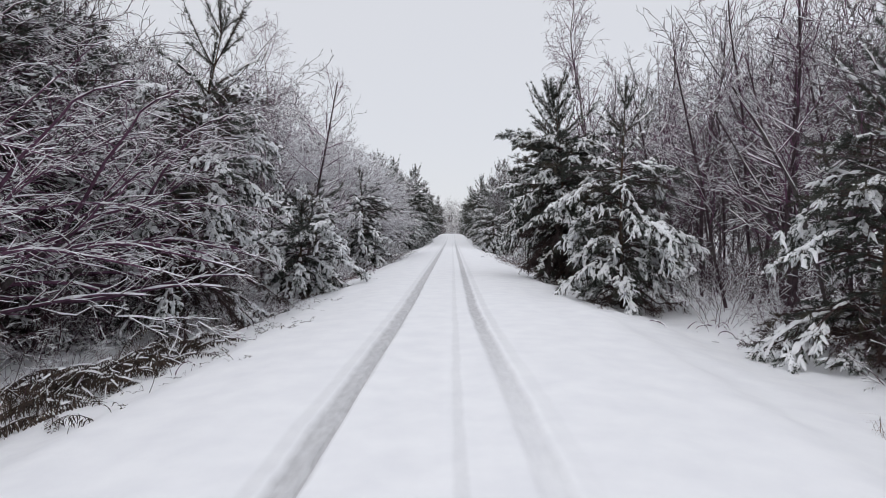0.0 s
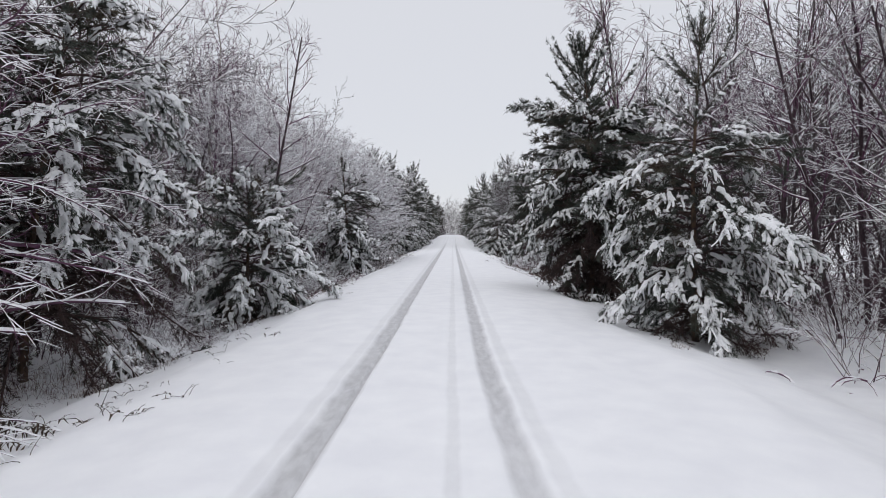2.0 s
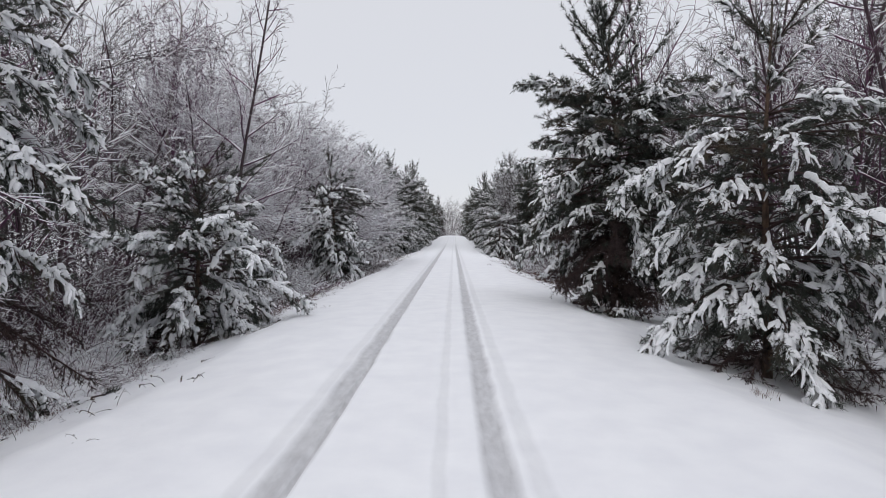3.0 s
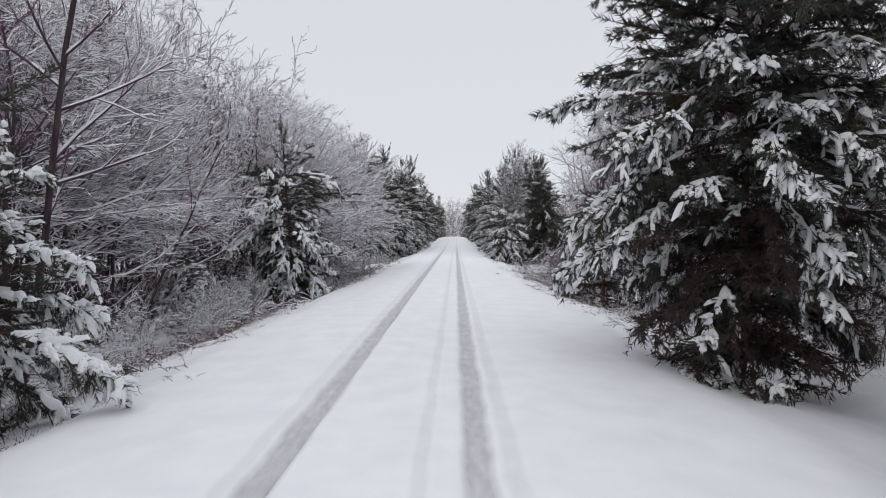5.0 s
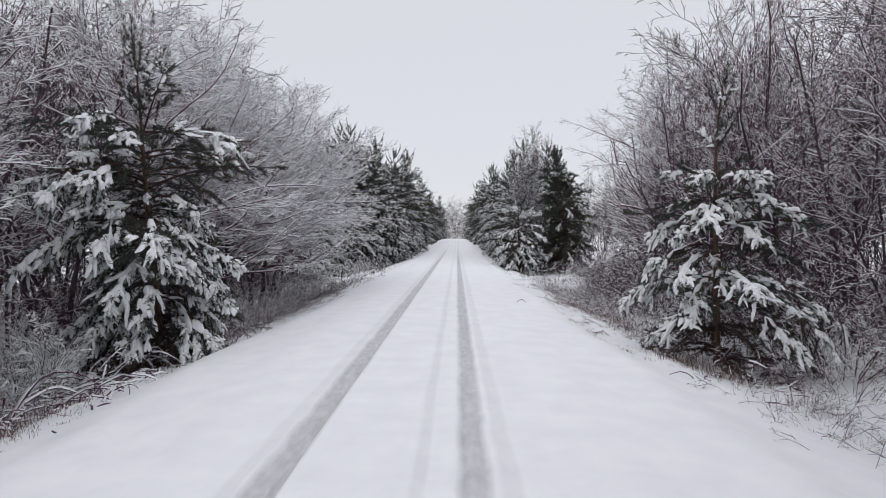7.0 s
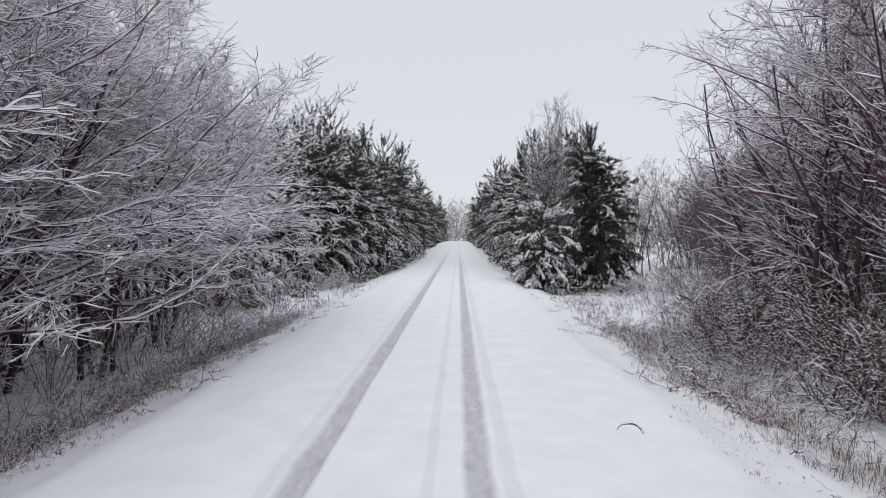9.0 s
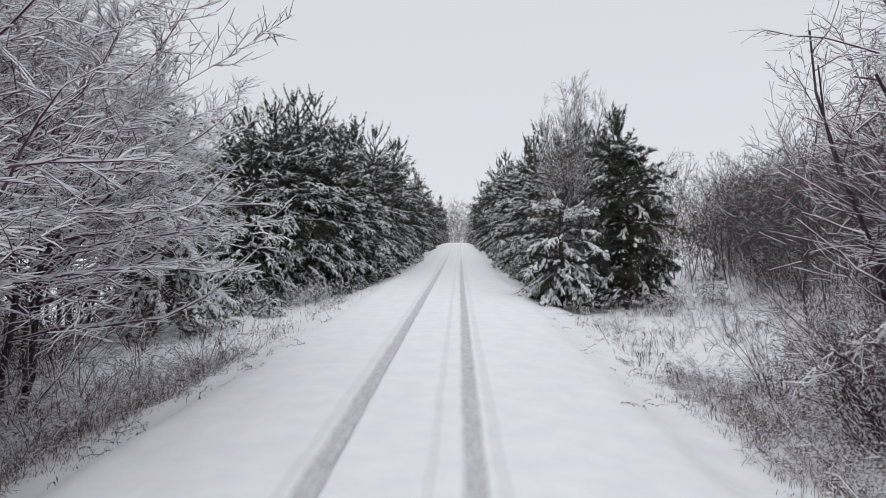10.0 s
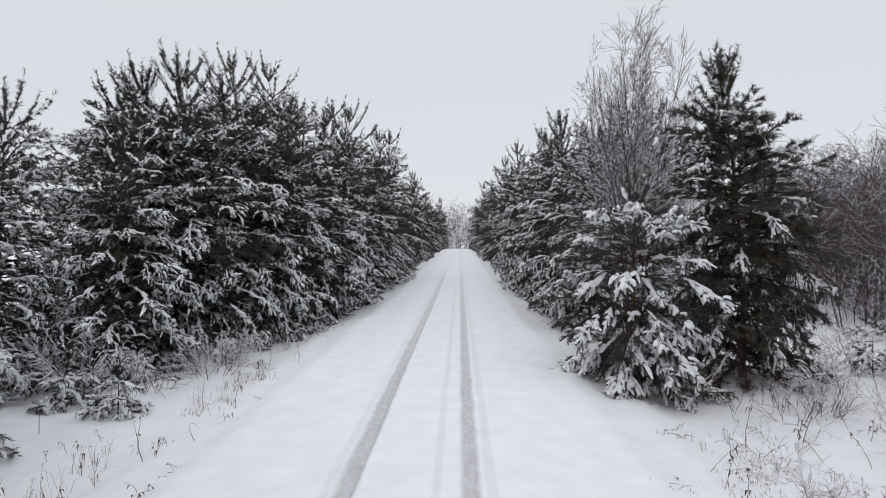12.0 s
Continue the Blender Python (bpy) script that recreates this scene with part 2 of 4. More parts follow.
def chain(points, radii, sides):
    """One closed-up tapered tube through points."""
    p = np.array([tuple(q) for q in points])
    d = norm(np.gradient(p, axis=0))
    ref = np.array([1.0, 0, 0]) if abs(d[0, 2]) > 0.8 else np.array([0, 0, 1.0])
    u = norm(np.cross(d, ref))
    v = np.cross(d, u)
    ang = np.arange(sides) * 2 * np.pi / sides
    r = np.array(radii)[:, None, None]
    V = p[:, None] + (u[:, None] * np.cos(ang)[None, :, None] + v[:, None] * np.sin(ang)[None, :, None]) * r
    i = np.arange(sides)
    k = (i + 1) % sides
    F = np.stack((i, k, k + sides, i + sides), 1)
    F = (np.arange(len(p) - 1) * sides)[:, None, None] + F[None]
    return V.reshape(-1, 3), F.reshape(-1, 4)


def chain_rows(points, radii):
    return [row(points[i], points[i + 1], radii[i], radii[i + 1]) for i in range(len(points) - 1)]


def woody(ob, name, chains, sides, mat, split):
    """Stems or limbs: each one a part, or the many of a far tree joined."""
    if split:
        for points, radii in chains:
            v, f = chain(points, radii, sides)
            part(name, mesh_of(name, v, [f], mat, True), ob)
    elif chains:
        v, fs = join(*[chain(points, radii, sides) for points, radii in chains])
        tagged(part(name, mesh_of(name, v, fs, mat, True), ob), kind="stuff")


def stuff(ob, name, v, fs, mat, label="", smooth=False):
    return tagged(part(name, mesh_of(name, v, fs, mat, smooth), ob, label), kind="stuff")


def bare_tree(name, label, seed, height, stems=1, spread=0.15, radius=0.07, counts=(9, 1.5, 1.3, 1.1), ratio=(0.45, 0.55, 0.6), segs=(9, 6, 4, 3),
              angle=(0.95, 0.6, 0.55), lift=(0.03, 0.06, 0.0, -0.02), bare=0.22, wiggle=(0.12, 0.12, 0.12, 0.12), twig=0.0055, bark=None, wood=None,
              snow=0.75, least=0.0025, sweep=0.0, split=False, fall=0.62, scatter=0.0, hull=None):
    """A leafless broadleaf: stems, limbs, twigs, and the snow lying on them. sweep: how far its limbs reach towards +x; hull: the rounded crown's centre x, z and radii."""
    rnd = random.Random(seed)
    rng = np.random.default_rng(seed)
    stem_chains, limb_chains, fine = [], [], []

    def grow(p, d, length, r, level):
        n = segs[level]
        points, radii = [p], [max(r, twig)]
        for i in range(n):
            f = i / n
            w = wiggle[level]
            d = unit(d + Vector((rnd.gauss(0, w), rnd.gauss(0, w), rnd.gauss(0, w * 0.6) + lift[level])))
            q = p + d * (length / n) * rnd.uniform(0.85, 1.15)
            if hull and ((q.x - hull[0]) / hull[2]) ** 2 + (q.y / hull[2]) ** 2 + (max(q.z - hull[1], 0) / hull[3]) ** 2 > rnd.uniform(0.8, 1.15):
                break
            if hull and level and q.z < hull[1] * 0.33:
                break
            r0, r1 = max(r * (1 - 0.85 * f), twig), max(r * (1 - 0.85 * (f + 1 / n)), twig * 0.75)
            points.append(q), radii.append(r1)
            if level < 3 and f >= (bare if level == 0 else 0.12):
                k = counts[level + 1]
                for _ in range(int(k) + (rnd.random() < k % 1)):
                    c = turned(d, angle[level] * rnd.uniform(0.6, 1.25), rnd.uniform(0, 6.283))
                    c = unit(c + Vector((sweep if level == 0 else sweep * 0.3, 0, 0)))
                    grow(p.lerp(q, rnd.random()), c, length * ratio[level] * (1 - fall * f) * rnd.uniform(0.6, 1.2), r0 * 0.52, level + 1)
            p = q
        if len(points) < 2:
            return
        if level == 0:
            stem_chains.append((points, radii))
        elif level == 1:
            limb_chains.append((points, radii))
        else:
            fine.extend(chain_rows(points, radii))
    for s in range(stems):
        az = 6.283 * s / max(stems, 1) + rnd.uniform(-0.6, 0.6)
        tilt = spread * rnd.uniform(0.5, 1.3)
        d = unit(Vector((math.cos(az) * tilt + sweep * 0.25, math.sin(az) * tilt, 1)))
        off = Vector((math.cos(az), math.sin(az), 0)) * (scatter * math.sqrt(rnd.random()) if scatter else 0.12 if stems > 1 else 0)
        grow(off + Vector((0, 0, -0.35)), d, height * rnd.uniform(0.8, 1.05), radius * rnd.uniform(0.7, 1.1), 0)
    big = height > 3.5 and not scatter
    ob = thing(name, label, "tree" if big else "woodland" if scatter else "bush")
    if scatter:
        tagged(ob, kind="stuff")
    if big:
        woody(ob, "trunk", stem_chains, 7, bark or BARK, True)
        woody(ob, "limb", limb_chains, 4, wood or TWIG, split)
        v, f = tubes(fine, 3)
        stuff(ob, "crown", v, [f], wood or TWIG)
    else:
        v, fs = join(tubes(fine, 3), *[chain(points, radii, 3) for points, radii in stem_chains + limb_chains])
        stuff(ob, "crown", v, fs, wood or TWIG)
    rows = fine[:]
    for points, radii in stem_chains + limb_chains:
        rows += chain_rows(points, radii)
    v, f = ridges(rows, rng, wide=0.85, cover=snow, least=least)
    stuff(ob, "snow_cover", v, [f], SNOW_LOAD, "fresh snow lying on the twigs")
    return ob


def fan_tree(name, label, seed, stems=3, height=5.0, lean=0.25, limbs=26, reach=4.4, low=-0.1, high=1.25, swing=0.8, curve=-0.05, tip=0.05, density=1.5, twigs=1.5, spread=0.8,
             thick=1.0, base=0.3, back=0.15, snow=0.88, least=0.008, wood=None, floor=0.35):
    """A leafless tree at the wood's edge whose long limbs all reach towards the light (+x) and carry flat sprays of snowy twigs.
    low, high: the limbs' steepness; curve, tip: how they bend on the way and at the end; floor: how low they hang."""
    rnd = random.Random(seed)
    rng = np.random.default_rng(seed)
    stem_chains, limb_chains, fine = [], [], []

    def grow(p, d, length, r, n, bend, end):
        points, radii, ways = [p], [r], [d]
        for i in range(n):
            g = (i + 1) / n
            d = unit(d + Vector((rnd.gauss(0, 0.13), rnd.gauss(0, 0.13), bend * (1 - g) + end * g + rnd.gauss(0, 0.11))))
            p = p + d * (length / n)
            if p.z < floor * rnd.uniform(0.6, 1.6) and n != 10:
                break
            points.append(p), radii.append(r * (1 - (0.93 if n == 10 else 0.8) * g)), ways.append(d)
        return points, radii, ways

    def beside(d, s):
        """A way that leaves d to one side, within its spray."""
        h = unit(d.cross(Vector((0, 0, 1))))
        u = h.cross(d)
        k = rnd.gauss(0, 0.55)
        a = spread * rnd.uniform(0.7, 1.35)
        return unit(d * math.cos(a) + unit(h * s * math.cos(k) + u * math.sin(k)) * math.sin(a))
    for s in range(stems):
        az = 6.283 * s / stems + rnd.uniform(-0.5, 0.5)
        d = unit(Vector((lean * rnd.uniform(0.3, 1.6) + 0.16 * math.cos(az), 0.3 * math.sin(az), 1)))
        p = Vector((0.22 * math.cos(az), 0.35 * math.sin(az), -0.35)) if stems > 1 else Vector((0, 0, -0.35))
        points, radii, _ = grow(p + Vector((0, 0, 0.5)), d, height * rnd.uniform(0.85, 1.1), 0.055 * thick * rnd.uniform(0.75, 1.2), 10, 0.03, 0.03)
        stem_chains.append(([p, *points], [radii[0] * 1.1, *radii]))
    for k in range(limbs):
        points, radii = stem_chains[k % stems]
        u = ((k + rnd.random()) / limbs) ** 0.85
        at = (base + (1 - base) * u) * (len(points) - 1.01)
        p = points[int(at)].lerp(points[int(at) + 1], at % 1)
        az = rnd.gauss(0, swing) + (math.pi if rnd.random() < back else 0)
        e1 = low + (high - low) * min(max(u + rnd.gauss(0, 0.16), 0), 1)
        d = Vector((math.cos(az) * math.cos(e1), math.sin(az) * math.cos(e1), math.sin(e1)))
        length = reach * rnd.uniform(0.55, 1.1) * (0.65 if abs(az) > 2 else 1) * (1.1 - 0.42 * u)
        limb, r1, ways = grow(p, d, length, min(0.009 + 0.0052 * length * thick * rnd.uniform(0.6, 1.3), radii[int(at)] * 0.85), 12, curve, tip)
        if len(limb) < 3:
            continue
        limb_chains.append((limb, r1))
        side = 1
        for i in range(2, len(limb)):
            g = i / 12
            many = density * (0.7 + 0.7 * g)
            for _ in range(int(many) + (rnd.random() < many % 1)):
                side = -side
                l2 = (0.35 + 0.27 * length * (1.08 - g)) * rnd.uniform(0.5, 1.15)
                b = limb[i - 1].lerp(limb[i], rnd.random())
                arm, r2, ways2 = grow(b, beside(ways[i], side), l2, max(r1[i] * 0.6, 0.0055), max(3, int(l2 / 0.2)), tip * 0.5, tip)
                fine.extend(chain_rows(arm, r2))
                for j in range(1, len(arm)):
                    for _ in range(int(twigs) + (rnd.random() < twigs % 1)):
                        l3 = rnd.uniform(0.14, 0.42)
                        shoot, r3, _w = grow(arm[j - 1].lerp(arm[j], rnd.random()), beside(ways2[j], rnd.choice((-1, 1))), l3, 0.0045, 1 + (l3 > 0.3), 0.0, tip)
                        fine.extend(chain_rows(shoot, r3))
    ob = thing(name, label, "tree")
    woody(ob, "trunk", stem_chains, 8, BARK, True)
    woody(ob, "limb", limb_chains, 5, wood or TWIG, False)
    v, f = tubes(fine, 3)
    stuff(ob, "crown", v, [f], wood or TWIG)
    rows = fine[:]
    for points, radii in stem_chains + limb_chains:
        rows += chain_rows(points, radii)
    v, f = ridges(rows, rng, wide=0.9, tall=1.3, cover=snow, least=least)
    stuff(ob, "snow_cover", v, [f], SNOW_LOAD, "fresh snow lying on the twigs")
    return ob


def pine(name, label, seed, height, width, radius=0.08, gap=0.40, per=7, needles=26, size=0.105, needle_width=0.015, nodes=9, snow=0.6,
         sag=0.5, shoot=0.25, fat=0.05, first=0.05, taper=0.75, lean=(0, 0), split=True, open_top=0.70, fan=1.0, skirt=(0.8, 0.15), lead=1.0, dry=0.0, clumps=3, candles=1):
    """A young pine: trunk, whorls of branches, needle brushes on every shoot, and snow fingers on the outer ones.
    dry: the share of its height below which the shaded boughs are bare of needles and snow."""
    rnd = random.Random(seed)
    rng = np.random.default_rng(seed)
    limbs, side_twigs, withered, P, D, L, load, pads = [], [], [], [], [], [], [], []
    n = 14
    spine, thick = [Vector((0, 0, -0.3))], [radius]
    d = unit(Vector((lean[0], lean[1], 1)))
    for i in range(n):
        d = unit(d + Vector((rnd.gauss(0, 0.025), rnd.gauss(0, 0.025), 0.02)))
        spine.append(spine[-1] + d * ((height + 0.3) / n))
        thick.append(radius * (1 - 0.93 * (i + 1) / n))

    def on_spine(f):
        f = min(max(f, 0), 0.999) * n
        return spine[int(f)].lerp(spine[int(f) + 1], f % 1)

    def add_shoot(p, d, length, heavy):
        P.append(tuple(p)), D.append(tuple(d)), L.append(length), load.append(heavy)
    z = height * first
    while z < height * 0.97:
        f = z / height
        prof = width * (1 - f) ** taper * (skirt[0] + (1 - skirt[0]) * min(1, f / skirt[1])) + 0.16
        top = f > open_top                   # the open leader above the bushy body
        many = max(4, per - 2) if top else per
        prof *= lead if top else 1
        for k in range(many + (rnd.random() < 0.5)):
            az = 6.283 * (k + rnd.uniform(-0.35, 0.35)) / many + z * 3
            el = (0.75 if top else 0.22 + 0.5 * f ** 1.6) + rnd.gauss(0, 0.14)
            length = prof * (rnd.uniform(0.55, 1.0) if rnd.random() < 0.75 else rnd.uniform(0.95, 1.25 if f > 0.3 else 1.0))
            p = on_spine((z + rnd.uniform(-0.14, 0.14) + 0.3) / (height + 0.3))
            m = max(2, min(nodes + 1, int(length / 0.3) + 1))
            r = 0.006 + 0.009 * length
            dead = f < dry and rnd.random() < 0.8
            laden = rnd.random() < snow * (1.25 - 0.6 * f) and not dead
            drop = sag * (1 - f) ** 0.7 * rnd.uniform(0.6, 1.5) + (0.22 if laden and not top else 0)
            points, radii = [p], [r]
            for i in range(m):
                g = (i + 1) / m
                e1 = max(el - drop * g * 1.6 + (0.55 * g if top else 0.25 * g if f > 0.6 else 0), -0.68)
                if p.z < 0.25 and e1 < 0:        # the lowest boughs lie on the snow
                    e1 = 0.05
                d = Vector((math.cos(az) * math.cos(e1), math.sin(az) * math.cos(e1), math.sin(e1)))
                q = p + d * (length / m)
                points.append(q), radii.append(r * (1 - 0.8 * g))
                if laden and g > 0.45 and not (top and g < 0.6) and rnd.random() < 0.68:
                    pads.append((*p, *d, length / m, rnd.uniform(0.6, 1.0) + 0.35 * g))
                if top:                      # long arms like bottle brushes, with few side arms
                    if g > 0.2:
                        add_shoot(p, d, length / m * 1.05, laden and rnd.random() < 0.5)
                        for _ in range(candles):
                            add_shoot(p, d, length / m * 1.05, False)
                    if 0.3 < g < 0.9 and rnd.random() < 0.55:
                        a2, e2 = az + rnd.choice((-1, 1)) * rnd.uniform(0.5, 0.9), e1 + rnd.uniform(0.0, 0.5)
                        w = Vector((math.cos(a2) * math.cos(e2), math.sin(a2) * math.cos(e2), math.sin(e2)))
                        add_shoot(q, w, rnd.uniform(0.22, 0.4), laden and rnd.random() < 0.3)
                elif dead:
                    for _ in range(8):
                        w = unit(d + Vector((rnd.gauss(0, 0.7), rnd.gauss(0, 0.7), rnd.gauss(-0.15, 0.5))))
                        b, l2 = p.lerp(q, rnd.random()), rnd.uniform(0.12, 0.4)
                        side_twigs.append(row(b, b + w * l2, 0.004, 0.002))
                        withered.append((*b, *w, l2))
                elif g > 0.12:
                    for s in (-1, 1):
                        if rnd.random() < 0.1:
                            continue
                        a2 = az + s * rnd.uniform(0.4, 1.0)
                        e2 = e1 + rnd.uniform(-0.5, 0.45) - (0.35 * drop if laden else 0.1)
                        w = Vector((math.cos(a2) * math.cos(e2), math.sin(a2) * math.cos(e2), math.sin(e2)))
                        l2 = (0.14 + 0.30 * length * (1.05 - g)) * rnd.uniform(0.7, 1.25)
                        p2 = q + w * l2
                        side_twigs.append(row(q, p2, r * 0.45, r * 0.22))
                        heavy = laden and rnd.random() < (0.75 if g > 0.58 else (0.2 if snow > 0.7 else 0.08))
                        if heavy and not top:
                            cuts = max(1, int(l2 / 0.28))
                            for k2 in range(cuts):
                                if rnd.random() < 0.8:
                                    pads.append((*q.lerp(p2, (k2 + rnd.uniform(0, 0.2)) / cuts), *unit(w + Vector((rnd.gauss(0, 0.12), rnd.gauss(0, 0.12), 0))), l2 / cuts * rnd.uniform(0.7, 1.0), rnd.uniform(0.6, 1.05)))
                        low = rnd.uniform(-0.9, -0.1) if heavy else rnd.uniform(-0.9, 0.4)
                        add_shoot(p2 - w * shoot * 0.4, unit(w + Vector((0, 0, low * (1 - f) + 0.55 * f * f))), shoot * rnd.uniform(0.8, 1.25) * (1.3 if top else 1.25 if heavy else 1), heavy)
                        for _ in range(1 + (l2 > 0.25) + (l2 > 0.5)):
                            w2 = unit(w + Vector((rnd.gauss(0, 0.45), rnd.gauss(0, 0.45), low * (1 - f) + 0.4 * f)))
                            add_shoot(q.lerp(p2, rnd.uniform(0.1, 0.85)), w2, shoot * rnd.uniform(0.7, 1.1), heavy and rnd.random() < 0.8)
                p = q
            limbs.append((points, radii))
            if laden and not top and not dead:   # a drooping fan of snow fingers at the bough's end
                for _ in range(int(fan * (1 + length * 2.2))):
                    c = rnd.uniform(0.62, 1.0) * m
                    b = points[min(int(c), m - 1)].lerp(points[min(int(c), m - 1) + 1], c % 1 if c < m else 1)
                    a2 = az + rnd.gauss(0, 0.75)
                    w2 = unit(Vector((math.cos(a2), math.sin(a2), -rnd.uniform(0.05, 0.9) * (1 - 0.6 * f))))
                    add_shoot(b + w2 * 0.05, w2, shoot * rnd.uniform(0.7, 1.25), True)
            if not dead:
                add_shoot(p - d * shoot * 0.3, unit(d + Vector((0, 0, 0.6 * f - 0.3 * (1 - f)))), shoot * (1.7 if top else 1.25), laden and not top)
        z += gap * rnd.uniform(0.75, 1.2) * (1.75 if top else 1)
    for k in range(3):                       # the leader and the upright candles round it
        add_shoot(spine[-2 - k], unit(spine[-1 - k] - spine[-2 - k]), (spine[-1 - k] - spine[-2 - k]).length, False)
        add_shoot(spine[-2 - k], unit(spine[-1 - k] - spine[-2 - k]), (spine[-1 - k] - spine[-2 - k]).length, False)
    for k in range(7):
        d = unit(Vector((rnd.gauss(0, 0.3), rnd.gauss(0, 0.3), 1)))
        add_shoot(spine[-1] - Vector((0, 0, 0.07 * k)), d if k else Vector((0, 0, 1)), shoot * (1.5 - 0.1 * k), False)
    P, D, L, load = np.array(P), norm(np.array(D)), np.array(L), np.array(load)
    ob = thing(name, label, "pine tree")
    woody(ob, "trunk", [(spine, thick)], 8, PINE_BARK, True)
    woody(ob, "limb", limbs, 4, PINE_LIMB, split)
    v, f = tubes(side_twigs, 3)
    stuff(ob, "twiggery", v, [f], PINE_LIMB)
    v, f = brushes(P, D, L, rng, needles, size, needle_width, 0.12)
    stuff(ob, "foliage", v, [f], NEEDLE, "dark green needle brushes")
    if withered:
        W = np.array(withered)
        v, f = brushes(W[:, 0:3], W[:, 3:6], W[:, 6], rng, needles // 2, size * 0.9, needle_width, 0.1)
        stuff(ob, "withered_foliage", v, [f], DEAD_NEEDLE, "brown dead needles on the shaded lower boughs")
    flat = (1 - D[:, 2] ** 2 > 0.08) & load
    a = fingers(P[flat], D[flat], L[flat], rng, clumps, fat)
    B = np.array(pads).reshape(-1, 8)
    b = lumps(B[:, 0:3], norm(B[:, 3:6]), B[:, 6], rng, fat * 0.52 * B[:, 7], fat * 0.62)
    v, fs = join(a, b)
    stuff(ob, "snow_cover", v, fs, SNOW_LOAD, "thick fingers of fresh snow on the shoots", True)
    return ob


# ---- ground and road ----
def smooth(a, b, x):
    t = min(max((x - a) / (b - a), 0.0), 1.0)
    return t * t * (3 - 2 * t)


def swell(x, y):
    return noise.noise(Vector((x * 0.35, y * 0.22, 3.1))) * 0.10 + noise.noise(Vector((x * 1.4, y * 1.1, 8.0))) * 0.045 + noise.noise(Vector((x * 3.1, y * 2.6, 2.0))) * 0.028 + max(0.0, noise.noise(Vector((x * 2.1, y * 1.9, 6.0)))) * 0.09 * smooth(3.6, 5.0, abs(x))


def land(x, y):
    """Height of the snow: a low causeway with sloping shoulders, uneven wood floor."""
    edge = 3.0 + 0.35 * noise.noise(Vector((y * 0.16, 0.0 if x < 0 else 9.0, 1.0)))
    a = abs(x)
    near = 1 - smooth(22, 38, y) if x > 0 else 0.0     # the bank is lower beside the first pines
    edge += 0.4 * near
    z = -0.10 * smooth(1.6, edge, a) - (1 - 0.25 * near) * (0.32 * smooth(edge, edge + 1.0, a) + 0.40 * smooth(edge + 0.9, edge + 2.6, a))
    z += 1.35 * smooth(75, 172, y) - 2.2 * smooth(178, 240, y)     # the road climbs to a low crest
    return z + swell(x, y) * smooth(1.5, 4.5, a)


def lines(stops):
    """Grid lines from rows of (from, to, step)."""
    out = []
    for a, b, s in stops:
        out += list(np.arange(a, b - s * 0.4, s))
    return out + [stops[-1][1]]


def sheet(name, xs, ys, height, mat):
    V = np.array([(x, y, height(x, y)) for y in ys for x in xs])
    i, j = np.meshgrid(np.arange(len(xs) - 1), np.arange(len(ys) - 1))
    a = (j * len(xs) + i).ravel()
    F = np.stack((a, a + 1, a + 1 + len(xs), a + len(xs)), 1)
    return new(name, mesh_of(name, V, [F], mat, True))


def road_height(x, y):
    z = land(x, y)
    for c, half, power in RUTS:
        c += 0.22 * (1 - smooth(3, 14, y)) * (1.0 if c > 0.7 else -0.42 if c < 0 else 0.0)
        u = abs(x - c - 0.02 * noise.noise(Vector((c * 7, y * 0.3, 0))))
        z -= 0.055 * power * (1 - smooth(half * 0.5, half * 1.25, u))
        z += 0.022 * power * math.exp(-((u - half * 1.6) / (half * 0.6)) ** 2)
    return z + 0.006 * noise.noise(Vector((x * 5, y * 2.5, 5))) - 0.012 * smooth(2.2, 2.8, abs(x))


gx = lines([(-3000, -600, 800), (-600, -100, 100), (-100, -24, 12), (-24, -9, 1.2), (-9, 9, 0.3), (9, 24, 1.2), (24, 100, 12), (100, 600, 100), (600, 3000, 800)])
gy = lines([(-3000, -200, 700), (-200, -8, 24), (-8, 90, 0.45), (90, 250, 1.6), (250, 330, 16), (330, 4000, 460)])
ground = tagged(sheet("ground", gx, gy, lambda x, y: land(x, y) - 0.010 * (1 - smooth(1.9, 2.8, abs(x))) - 0.09 * (1 - smooth(1.3, 1.9, abs(x))), SNOW),
                "uneven ground under fresh white snow", "ground", kind="structure")
rx = lines([(-2.8, -1.2, 0.16), (-1.2, -0.45, 0.03), (-0.45, 0.2, 0.13), (0.2, 1.2, 0.035), (1.2, 2.8, 0.16)])
ry = lines([(-8, 60, 0.25), (60, 110, 0.6), (110, 240, 1.6)])
road = tagged(sheet("road", rx, ry, road_height, ROAD), "straight snow-covered forest road with two wheel ruts", "road", kind="structure")

# ---- placing ----
def put(master, x, y, turn=0.0, size=1.0, tall=1.0):
    """A copy of a master tree standing on the snow."""
    ob = copy_thing(master, pose(x, y, land(x, y) - 0.02, 0, 0, turn) @ Matrix.Diagonal((size, size, size * tall, 1)))
    return ob

# ---- pines by the road ----
def stand(ob, x, y, turn=0.0, size=1.0):
    ob.matrix_basis = pose(x, y, land(x, y) - 0.02, 0, 0, turn) @ Matrix.Diagonal((size, size, size, 1))
    return ob


